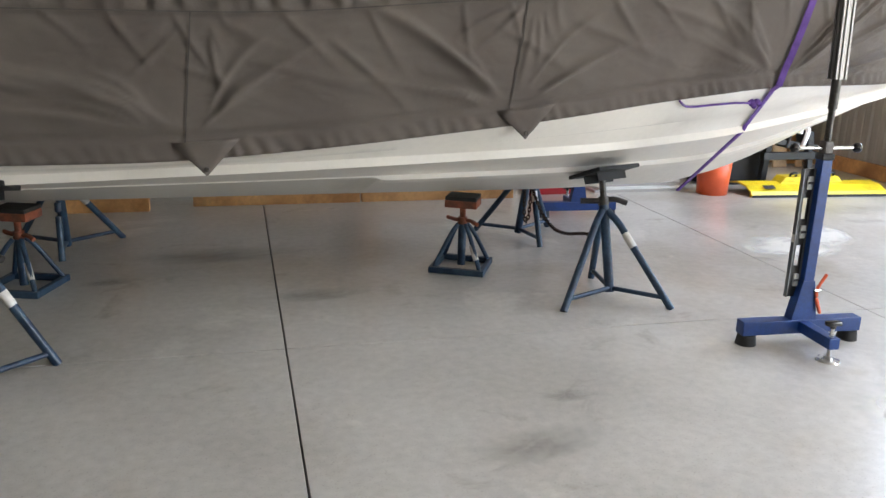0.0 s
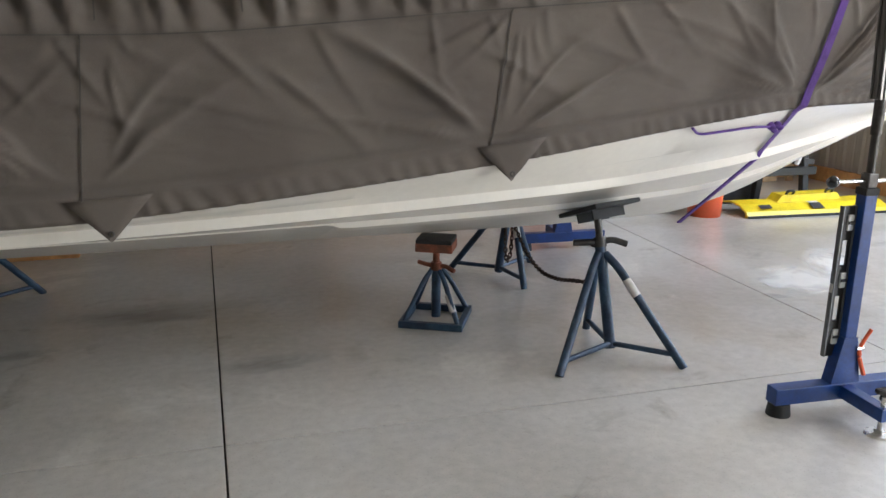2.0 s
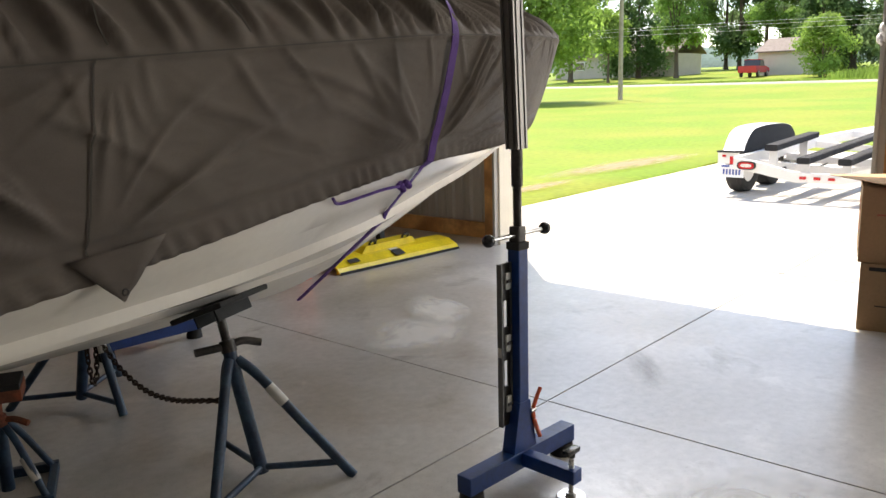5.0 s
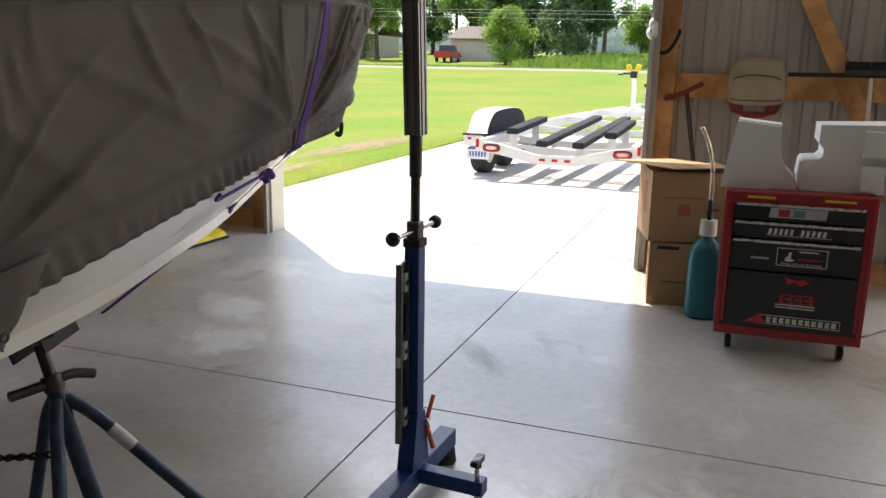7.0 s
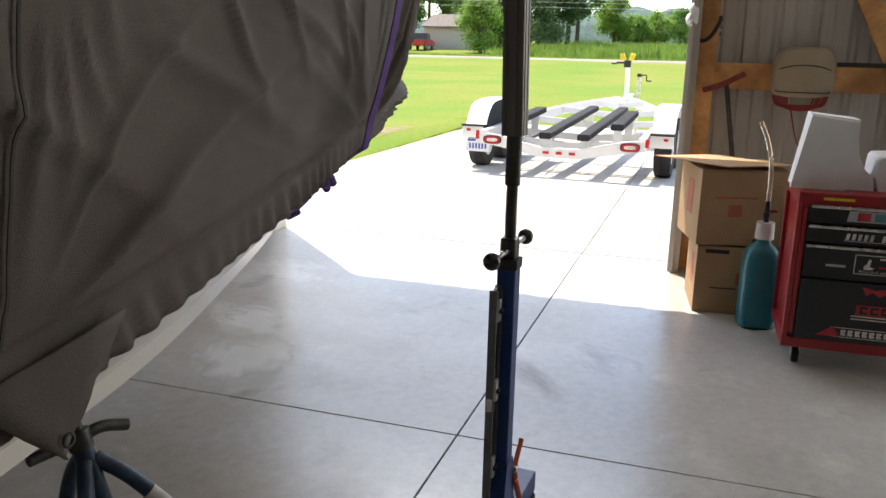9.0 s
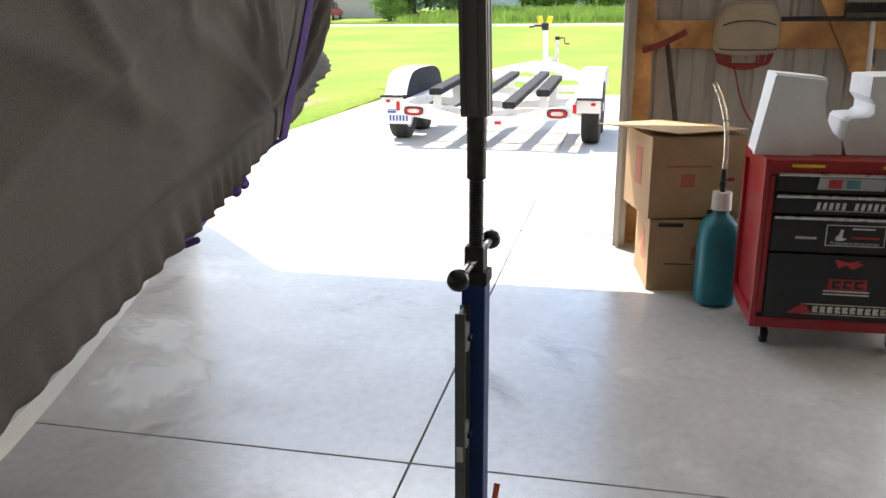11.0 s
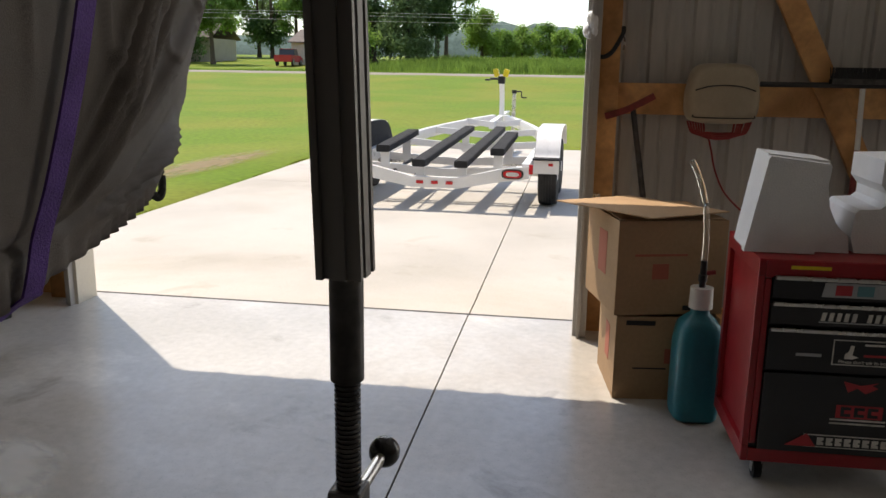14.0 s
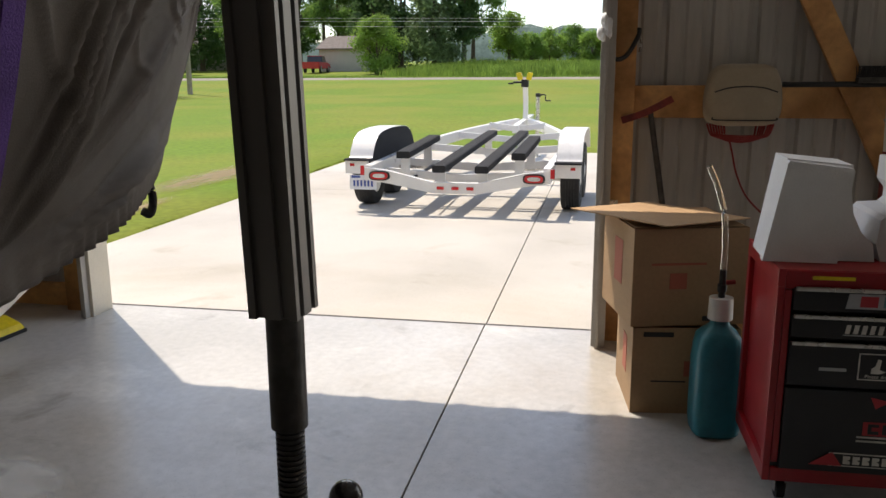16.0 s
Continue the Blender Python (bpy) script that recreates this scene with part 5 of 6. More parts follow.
jug = thing("jug", Matrix.Translation((5.47, 2.885, 0)) @ pose(0, 0, 0, 0, 0, 8), "teal plastic jug with white cap and clear hose", "jug")
bm = B()
rows = []
for z, w in ((0.0, 0.078), (0.012, 0.092), (0.06, 0.097), (0.32, 0.097), (0.38, 0.092), (0.42, 0.084), (0.45, 0.066), (0.472, 0.040), (0.50, 0.034)):
    ring = []
    for k in range(24):
        a = 2 * math.pi * (k + 0.5) / 24
        p = 4.5 if z < 0.44 else 2.5
        r = w / (abs(math.cos(a)) ** p + abs(math.sin(a)) ** p) ** (1 / p)
        ring.append(bm.verts.new((r * math.cos(a), r * math.sin(a), z)))
    rows.append(ring)
for a, b in zip(rows, rows[1:]):
    for k in range(24):
        bm.faces.new((a[k], a[(k + 1) % 24], b[(k + 1) % 24], b[k]))
bm.faces.new(rows[0][::-1])
bm.faces.new(rows[-1])
part("body", bm, M_TEAL, jug)
bm = B()
rod(bm, (0, 0, 0.495), (0, 0, 0.585), 0.050, 0.047, 26)
part("cap", bm, M_CAP, jug, "white screw cap")
bm = B()
rod(bm, (0, 0, 0.585), (0, 0, 0.70), 0.014, seg=12)
rod(bm, (0, 0, 0.61), (0, 0, 0.64), 0.019, seg=12)
sp = part("spout", bm, M_CABLE, jug, "black pump spout")
bm = B()
rod(bm, (0, -0.012, 0.645), (0, -0.05, 0.650), 0.010, seg=10)
part("valve", bm, M_RED_CORD, sp, "small red valve handle")
bm = B()
hose(bm, [(0, 0, 0.69), (0.0, 0.0, 0.80), (0.0, 0.012, 0.93), (0.0, 0.045, 1.04), (-0.01, 0.085, 1.12)], 0.0125, 8, 12)
part("hose", bm, M_TUBE, jug, "clear yellowed vinyl hose")

# ---- on the wall between the doors ----
reel = thing("cord_reel", (6.635, 2.69, 1.095), "beige plastic cord reel with red cord below on the girt", "cord reel")


def shell(bm, y0, y1, z0, z1, x0, x1, r, top_in=0.0):
    """Rounded, bulging cover from x1 (wall) out to x0."""
    yc, zc, hy, hz = (y0 + y1) / 2, (z0 + z1) / 2, (y1 - y0) / 2, (z1 - z0) / 2
    rings = []
    for f, sc in ((0, 1.0), (0.5, 0.99), (0.8, 0.95), (0.95, 0.86), (1.0, 0.70)):
        ring = []
        for k in range(40):
            a = 2 * math.pi * (k + 0.5) / 40
            p = 5.0
            q = 1 / (abs(math.cos(a)) ** p + abs(math.sin(a)) ** p) ** (1 / p)
            v = q * math.sin(a)
            ring.append(bm.verts.new((x1 + (x0 - x1) * f, yc + hy * sc * q * math.cos(a) * (1 - top_in * max(0, v)), zc + hz * sc * v)))
        rings.append(ring)
    for a, b in zip(rings, rings[1:]):
        for k in range(40):
            bm.faces.new((a[k], a[(k + 1) % 40], b[(k + 1) % 40], b[k]))
    bm.faces.new(rings[0])
    bm.faces.new(rings[-1][::-1])
    return bm


part("housing", shell(B(), -0.188, 0.188, 0.11, 0.425, -0.17, -0.015, 0.1, 0.14), M_BEIGE, reel)
bm = B()
sweep(bm, smoothpath([(-0.171, -0.150, 0.285), (-0.174, -0.08, 0.306), (-0.176, 0.0, 0.312), (-0.174, 0.08, 0.306), (-0.171, 0.150, 0.285)], 5), circle(0.0035, 6))
part("upper_groove", bm, M_INK, reel, "dark parting line")
bm = B()
sweep(bm, smoothpath([(-0.168, -0.155, 0.158), (-0.173, -0.13, 0.146), (-0.173, 0.13, 0.146), (-0.168, 0.155, 0.158)], 5), circle(0.0035, 6))
part("lower_groove", bm, M_INK, reel, "dark parting line")
for k in range(7):
    bm = B()
    w, dz = 0.165 - 0.014 * k, 0.006 * k - 0.075
    hose(bm, [(-0.05 - 0.012 * (k % 3), -w, 0.12), (-0.06, -w * 0.82, 0.022 - dz * 0.5), (-0.065, -w * 0.4, 0.0 - dz * 0.8), (-0.065 - 0.01 * (k % 2), 0, -0.006 - dz * 0.85), (-0.06, w * 0.4, 0.0 - dz * 0.8), (-0.06, w * 0.82, 0.022 - dz * 0.5), (-0.05, w, 0.12)], 0.0055, 6, 8)
    part("cord_loop", bm, M_RED_CORD, reel, "coiled red cord")
bm = B()
hose(bm, [(-0.06, 0.05, 0.04), (-0.06, 0.03, -0.03), (-0.05, 0.0, -0.14), (-0.04, -0.06, -0.26), (-0.03, -0.16, -0.36), (-0.03, -0.25, -0.42), (-0.03, -0.30, -0.60)], 0.005, 8, 8)
part("cord_tail", bm, M_RED_CORD, reel, "red cord hanging away")

hoe = thing("hoe", (6.565, 3.02, 0.40), "old hand cultivator with rusty red head on the girt", "garden tool")
bm = B()
rod(bm, (0.02, -0.03, 0.0), (0.01, 0.125, 0.88), 0.017, 0.015, 12)
part("shaft", bm, M_DARKSTEEL, hoe, "dull grey shaft")
bm = B()
sweep(bm, smoothpath([(0.0, 0.27, 0.83), (0.0, 0.16, 0.868), (0.0, 0.05, 0.925), (0.0, 0.015, 0.945)], 6), [(-0.006, -0.018), (0.006, -0.018), (0.006, 0.018), (-0.006, 0.018)])
part("head", bm, M_RED_TOOL, hoe, "rusty red steel head")
broom = thing("push_broom", (6.555, 1.99, 0.70), "white and red handled push broom hung head up", "broom")
bm = B()
rod(bm, (0, 0.0, 0.38), (0, 0.01, 0.70), 0.014, seg=12)
part("handle", bm, M_CAP, broom, "white handle")
bm = B()
rod(bm, (0, 0.0, -0.2), (0, 0, 0.385), 0.016, seg=12)
part("grip", bm, M_RED_TOOL, broom, "red lower handle")
bm = B()
box(bm, (0.0, 0.02, 0.735), (0.055, 0.30, 0.028), bevel=0.006)
part("head_block", bm, M_DARKSTEEL, broom, "grey head block", False)
bm = B()
for k in range(60):
    y = -0.12 + 0.285 * k / 59
    for q in range(3):
        rod(bm, (-0.018 + 0.018 * q, y, 0.745), (-0.022 + 0.022 * q, y + random.uniform(-0.006, 0.006), 0.805), 0.0035, 0.002, 4)
part("bristles", bm, M_CABLE, broom, "dark stiff bristles", False)
bar = thing("steel_bar", (6.575, 2.44, 1.395), "black steel bar lying on the girt", "bar")
bm = B()
rod(bm, (0, 0.06, 0.02), (0, -0.62, 0.02), 0.014, seg=10)
part("rod", bm, M_CABLE, bar)
cond = thing("conduit", (6.56, 1.775, 0.0), "thin grey electrical conduit up the wall", "conduit")
bm = B()
rod(bm, (0, 0, 0.9), (0, 0.0, 3.2), 0.011, seg=10)
part("pipe", bm, M_CHROME, cond)
tie = thing("strap_hook", (6.545, 3.31, 1.60), "black bungee strap hanging from the door post", "strap")
bm = B()
hose(bm, [(0.005, 0.07, 0.12), (-0.01, 0.06, 0.0), (-0.015, 0.02, -0.055), (-0.015, -0.035, -0.03), (-0.01, -0.085, 0.06), (0.0, -0.09, 0.10)], 0.012, 7, 8)
part("band", bm, M_CABLE, tie)
bm = B()
hose(bm, [(0, -0.09, 0.09), (-0.005, -0.10, 0.03), (-0.005, -0.095, -0.02)], 0.006, 6, 8)
part("hook", bm, M_CHROME, tie, "bright hook end")
rag = thing("rag", (6.44, 3.39, 1.715), "white rag tied round the door track", "rag")
bm = B()
for k in range(9):
    ball(bm, (random.uniform(-0.02, 0.02), random.uniform(-0.03, 0.03), random.uniform(-0.06, 0.05)), random.uniform(0.018, 0.032), 8, (1, 0.8, 1.2))
part("cloth", bm, M_FOAM, rag)
for z in (0.78, 0.33):
    br = thing("track_bracket", (6.573, 3.32, z), "small galvanised bracket bolted to the door post", "bracket", "track brackets")
    bm = B()
    box(bm, (0, 0, 0), (0.006, 0.055, 0.045), bevel=0.001)
    part("plate", bm, M_CHROME, br, "", False)
    bm = B()
    rod(bm, (-0.012, 0, 0), (0.0, 0, 0), 0.010, seg=6)
    part("bolt", bm, M_CHROME, br)

# ---- along the north wall, beyond the boat ----
plow = thing("snow_plow", (4.78, 6.78, 0), "yellow snow plow blade lying on the floor with black mount", "snow plow")
bm = B()
prof = [(0.04, 0.0), (0.0, 0.015), (0.03, 0.05), (0.12, 0.092), (0.25, 0.105), (0.36, 0.085), (0.365, 0.07), (0.25, 0.09), (0.125, 0.077), (0.045, 0.04)]
r0 = [bm.verts.new((0.0, a, b)) for a, b in prof]
r1 = [bm.verts.new((1.36, a - 0.09, b)) for a, b in prof]
for k in range(len(prof)):
    bm.faces.new((r0[k], r0[(k + 1) % len(prof)], r1[(k + 1) % len(prof)], r1[k]))
bm.faces.new(r0[::-1])
bm.faces.new(r1)
part("blade", bm, M_YELLOW, plow, "", False)
bm = B()
box(bm, (0.68, -0.048, 0.012), (1.36, 0.012, 0.02), pose(0, 0, 0, 0, 0, -3.8))
part("cutting_edge", bm, M_BLACK, plow, "black rubber cutting edge", False)
bm = B()
prism(bm, [(0.36, 0.085), (0.42, 0.155), (0.98, 0.155), (1.04, 0.085)], "y", 0.13, 0.27)
part("mount_bracket", bm, M_YELLOW, plow, "raised yellow bracket", False)
for x in (0.5, 0.9):
    bm = B()
    hose(bm, [(x - 0.03, 0.15, 0.15), (x - 0.03, 0.13, 0.185), (x + 0.03, 0.13, 0.185), (x + 0.03, 0.15, 0.15)], 0.011, 5, 8)
    part("lug", bm, M_CABLE, plow, "black lug")
bm = B()
box(bm, (0.68, 0.015, 0.078), (0.11, 0.08, 0.004), pose(0, 0, 0, 25))
part("decal", bm, M_INK, plow, "dark rating decal", False)
bm = B()
box(bm, (0.68, 0.075, 0.098), (0.10, 0.025, 0.004), pose(0, 0, 0, 10))
part("decal", bm, M_LABEL, plow, "pale decal", False)
bm = B()
box(bm, (0.20, 0.055, 0.082), (0.11, 0.05, 0.004), pose(0, 0, 0, 25))
part("decal", bm, M_INK, plow, "dark warning decal", False)
mount = thing("plow_mount", (5.45, 7.22, 0), "black steel plow frame with chain and spring", "plow frame")
for nm, c, sz, rt in (("beam", (0.0, 0.0, 0.30), (0.62, 0.07, 0.07), (0, 0, 0)), ("upright", (-0.25, 0.02, 0.32), (0.06, 0.06, 0.64), (6, 0, 0)), ("upright", (0.22, 0.02, 0.26), (0.06, 0.06, 0.52), (-8, 0, 0)), ("beam", (-0.02, -0.08, 0.42), (0.50, 0.05, 0.05), (0, 8, 4)), ("plate", (-0.12, -0.04, 0.50), (0.02, 0.18, 0.22), (0, 12, 0)), ("plate", (0.08, -0.04, 0.46), (0.02, 0.18, 0.20), (0, -10, 0))):
    bm = B()
    box(bm, (0, 0, 0), sz, bevel=0.006)
    p = part(nm, bm, M_CABLE, mount, "", False)
    p.matrix_basis = pose(*c, *rt)
bm = B()
hose(bm, [(0.02, -0.11, 0.38), (0.03, -0.13, 0.45), (0.07, -0.11, 0.55), (0.04, -0.08, 0.60), (0.0, -0.09, 0.52)], 0.022, 6, 10)
part("bag", bm, M_FOAM, mount, "twisted white plastic bag")
bucket = thing("bucket", (4.52, 7.02, 0), "bright orange-red plastic bucket on the floor", "bucket")
bm = B()
rod(bm, (0, 0, 0), (0, 0, 0.36), 0.135, 0.155, 32, caps=False)
rod(bm, (0, 0, 0.0), (0, 0, 0.004), 0.135, seg=32)
bk = part("pail", bm, M_ORANGE, bucket)
bk.modifiers.new("thick", "SOLIDIFY").thickness = 0.004
for z in (0.345, 0.30):
    bm = B()
    sweep(bm, [((0.152 + 0.009 * (z > 0.32)) * math.cos(a), (0.152 + 0.009 * (z > 0.32)) * math.sin(a), z) for a in np.linspace(0, 6.284, 33)], circle(0.006, 6))
    part("rim", bm, M_ORANGE, bucket)
bin_ = thing("plastic_tote", (4.95, 7.55, 0), "black plastic storage tote against the north side", "storage tote")
bm = B()
box(bm, (0, 0, 0.22), (0.62, 0.42, 0.44), bevel=0.03, taper=1.06)
part("tub", bm, M_BLACK, bin_)
bm = B()
box(bm, (0, 0, 0.455), (0.70, 0.48, 0.03), bevel=0.01)
part("lid", bm, M_CABLE, bin_)
for k, (x, w, ln, tilt) in enumerate(((5.90, 0.14, 1.9, 9), (6.10, 0.18, 2.0, 11), (6.34, 0.09, 1.7, 8))):
    bd = thing("board", (x, 8.22, 0.0), "weathered pale board leaning on the north wall", "board", "leaning boards")
    bm = B()
    box(bm, (0, 0, ln / 2), (w, 0.024, ln), bevel=0.003)
    p = part("plank", bm, M_WOOD2, bd, "", False)
    p.matrix_basis = pose(0, 0, 0.004, -tilt, -4 + 3 * k, 6)
for k, (x0, x1, y, h) in enumerate(((0.0, 1.30, 7.06, 0.14), (1.32, 2.62, 7.07, 0.135), (-0.95, -0.31, 6.93, 0.14))):
    bd = thing("timber", ((x0 + x1) / 2, y, 0), "pine timber lying on the floor along the wall", "timber", "floor timbers")
    bm = B()
    box(bm, (0, 0, h / 2), (x1 - x0, 0.09, h), bevel=0.006)
    part("beam", bm, M_WOOD, bd, "", False)
toolbox = thing("red_case", (3.05, 7.25, 0), "red metal case on the floor beyond the boat", "case")
bm = B()
box(bm, (0, 0, 0.12), (0.52, 0.26, 0.24), bevel=0.012)
part("body", bm, M_RED, toolbox)
bm = B()
hose(bm, [(-0.08, 0, 0.24), (-0.07, 0, 0.275), (0.07, 0, 0.275), (0.08, 0, 0.24)], 0.007, 5, 8)
part("handle", bm, M_CHROME, toolbox)
sheet = thing("metal_panels", (3.85, 7.25, 0), "stack of white metal trim panels on the floor", "panel stack")
for k in range(4):
    bm = B()
    box(bm, (0.02 * k, 0.01 * k, 0.012 + 0.026 * k), (0.85 - 0.04 * k, 0.22, 0.024), bevel=0.002)
    part("panel", bm, M_CAP if k % 2 else M_TRIM, sheet, "", False)
cable = thing("cable", (5.2, 1.6, 0), "thin black cable lying across the floor", "cable")
bm = B()
hose(bm, [(0.2, 0.42, 0.006), (0.5, 0.2, 0.006), (0.9, 0.0, 0.006), (1.2, -0.3, 0.006)], 0.006, 8, 8)
part("lead", bm, M_CABLE, cable)


# ---- boat trailer on the driveway ----
GZ = -0.012
TR = Matrix.Translation((10.50, 4.90, GZ)) @ pose(0, 0, 0, 0, 0, -1.5)
trailer = thing("boat_trailer", TR, "white tandem-axle boat trailer with black bunks and red lights", "trailer")


def beam(name, a, b, w, h, mat=None, label="", bev=0.006):
    bm = B()
    sweep(bm, [Vector(a), Vector(b)], [(-w / 2, -h / 2), (w / 2, -h / 2), (w / 2, h / 2), (-w / 2, h / 2)])
    return part(name, bm, mat or M_WHITE, trailer, label, False)


# V-shaped rear crossmember
bm = B()
prism(bm, [(-1.0, 0.37), (-0.72, 0.33), (-0.25, 0.24), (0.25, 0.24), (0.72, 0.33), (1.0, 0.37), (1.0, 0.50), (0.72, 0.465), (0.25, 0.355), (-0.25, 0.355), (-0.72, 0.465), (-1.0, 0.50)], "x", -0.035, 0.035)
part("rear_crossmember", bm, M_WHITE, trailer, "shallow V-shaped white crossmember", False)
for s in (-1, 1):
    pts = [(0.0, s * 0.96, 0.45), (2.6, s * 0.96, 0.50), (3.9, s * 0.80, 0.54), (5.0, s * 0.42, 0.60), (5.7, s * 0.10, 0.64)]
    bm = B()
    sweep(bm, smoothpath(pts, 6), [(-0.04, -0.07), (0.04, -0.07), (0.04, 0.07), (-0.04, 0.07)])
    part("side_rail", bm, M_WHITE, trailer, "white channel side rail", False)
    # fender over two wheels
    fend = [(0.22, 0.545), (0.34, 0.56), (0.42, 0.66), (0.55, 0.77), (0.75, 0.825), (1.2, 0.845), (1.75, 0.825), (2.02, 0.74), (2.18, 0.56)]
    path = smoothpath([(x, s * 1.16, z) for x, z in fend], 5)
    bm = B()
    sweep(bm, path, [(-0.135, -0.006), (0.135, -0.006), (0.135, 0.006), (-0.135, 0.006)], up=(0, 0, 1))
    fd = part("fender", bm, M_WHITE, trailer, "white rounded fender")
    bm = B()
    prism(bm, [(p.x, p.z) for p in path][::1] + [(2.18, 0.52), (0.22, 0.50)], "y", s * 1.025 - 0.004, s * 1.025 + 0.004)
    part("inner_panel", bm, M_CARPET, fd, "black inner fender panel", False)
    bm = B()
    box(bm, (0.235, s * 1.16, 0.555), (0.16, 0.285, 0.022), bevel=0.008)
    part("step", bm, M_CARPET, fd, "black step pad", False)
    bm = B()
    box(bm, (0.20, s * 1.16, 0.475), (0.022, 0.27, 0.15), bevel=0.006)
    part("rear_skirt", bm, M_WHITE, fd, "", False)
    bm = B()
    box(bm, (0.183, s * 1.21, 0.50), (0.012, 0.05, 0.03), bevel=0.003)
    part("side_marker", bm, M_TAIL, fd, "small red marker lamp", False)
    for f in (0.68, 1.55):
        bm = B()
        prof = [(0.205, -0.09), (0.30, -0.105), (0.33, -0.095), (0.338, -0.05), (0.338, 0.05), (0.33, 0.095), (0.30, 0.105), (0.205, 0.09)]
        rings = []
        for k in range(36):
            a = 2 * math.pi * k / 36
            rings.append([bm.verts.new((f + r * math.cos(a), s * 1.17 + y, 0.338 + r * math.sin(a))) for r, y in prof])
        for k in range(36):
            a, b = rings[k], rings[(k + 1) % 36]
            for q in range(len(prof)):
                bm.faces.new((a[q], a[(q + 1) % len(prof)], b[(q + 1) % len(prof)], b[q]))
        wh = part("tyre", bm, M_TYRE, trailer, "black treaded tyre")
        bm = B()
        for q in (-0.045, -0.015, 0.015, 0.045):
            sweep(bm, [(f + 0.3385 * math.cos(a), s * 1.17 + q, 0.338 + 0.3385 * math.sin(a)) for a in np.linspace(0, 6.2832, 37)], circle(0.004, 4), caps=False)
        part("tread_groove", bm, M_CABLE, wh, "")
        bm = B()
        rod(bm, (f, s * 1.17 - 0.085, 0.338), (f, s * 1.17 + 0.085, 0.338), 0.206, seg=28)
        rod(bm, (f, s * 1.17 + s * 0.08, 0.338), (f, s * 1.17 + s * 0.10, 0.338), 0.06, seg=16)
        part("rim", bm, M_WHITE, wh, "white steel rim")
    # lights
    bm = B()
    pr = [(s * 0.83 + 0.115 * math.copysign(abs(math.cos(a)) ** 0.6, math.cos(a)), 0.415 + 0.052 * math.copysign(abs(math.sin(a)) ** 0.7, math.sin(a))) for a in np.linspace(0, 2 * math.pi, 25)[:-1]]
    prism(bm, pr, "x", -0.052, -0.034)
    tl = part("tail_light", bm, M_CABLE, trailer, "oval tail light in a black grommet", False)
    bm = B()
    prism(bm, [((y - s * 0.83) * 0.84 + s * 0.83, (z - 0.415) * 0.74 + 0.415) for y, z in pr], "x", -0.060, -0.051)
    part("lens", bm, M_TAIL, tl, "red oval lens", False)
    bm = B()
    prism(bm, [((y - s * 0.83) * 0.58 + s * 0.83, (z - 0.415) * 0.40 + 0.415) for y, z in pr], "x", -0.063, -0.0595)
    part("reflector", bm, M_LABEL, tl, "pale centre of the lens", False)
    bm = B()
    box(bm, (-0.04, s * 1.02, 0.47), (0.012, 0.042, 0.10), bevel=0.003)
    part("marker_lamp", bm, M_TAIL, trailer, "upright red marker lamp", False)
    # bunks
    for l, f0, f1, z0, z1, wd in ((s * 0.23 - 0.04, 0.02, 3.55, 0.49, 0.62, 0.145), (s * 0.63 - 0.01, 0.16, 1.65, 0.62, 0.69, 0.15)):
        bm = B()
        sweep(bm, [Vector((f0, l, z0)), Vector((f1, l, z1))], [(-wd / 2, -0.028), (-wd / 2 + 0.01, -0.038), (wd / 2 - 0.01, -0.038), (wd / 2, -0.028), (wd / 2, 0.028), (wd / 2 - 0.01, 0.038), (-wd / 2 + 0.01, 0.038), (-wd / 2, 0.028)])
        part("bunk", bm, M_CARPET, trailer, "black carpeted bunk")
        base = 0.30 if abs(l) < 0.45 else 0.42
        for ff in (f0 + 0.10, f1 - 0.35):
            zt = z0 + (z1 - z0) * (ff - f0) / (f1 - f0) - 0.035
            bm = B()
            box(bm, (ff, l, (base + zt) / 2), (0.025, 0.10, zt - base), bevel=0.003)
            box(bm, (ff + 0.03, l, (base + zt) / 2), (0.05, 0.022, zt - base))
            part("bunk_bracket", bm, M_WHITE, trailer, "white upright bunk bracket", False)
for y in (-0.16, 0.0, 0.16):
    bm = B()
    box(bm, (-0.042, y, 0.298), (0.018, 0.075, 0.034), bevel=0.006)
    part("centre_lamp", bm, M_TAIL, trailer, "small red centre lamp", False)
for f, z, w in ((0.55, 0.33, 0.92), (1.55, 0.34, 0.92), (2.7, 0.42, 0.92), (3.9, 0.50, 0.78), (4.9, 0.585, 0.46)):
    beam("crossmember", (f, -w, z + 0.06), (f, 0, z), 0.06, 0.09)
    beam("crossmember", (f, 0, z), (f, w, z + 0.06), 0.06, 0.09)
for f in (0.68, 1.55):
    beam("axle", (f, -1.05, 0.34), (f, 1.05, 0.34), 0.055, 0.055, M_CHROME, "galvanised axle beam")
beam("tongue", (4.6, 0, 0.60), (6.7, 0, 0.66), 0.09, 0.12)
bm = B()
box(bm, (6.82, 0, 0.68), (0.26, 0.10, 0.09), bevel=0.02)
part("coupler", bm, M_CHROME, trailer, "plated ball coupler")
bm = B()
rod(bm, (0.06, 0.55, 0.34), (1.9, 0.62, 0.36), 0.02, seg=8)
rod(bm, (0.10, 0.30, 0.30), (1.9, 0.40, 0.33), 0.012, seg=8)
part("brake_line", bm, M_CABLE, trailer, "black wiring and brake line")
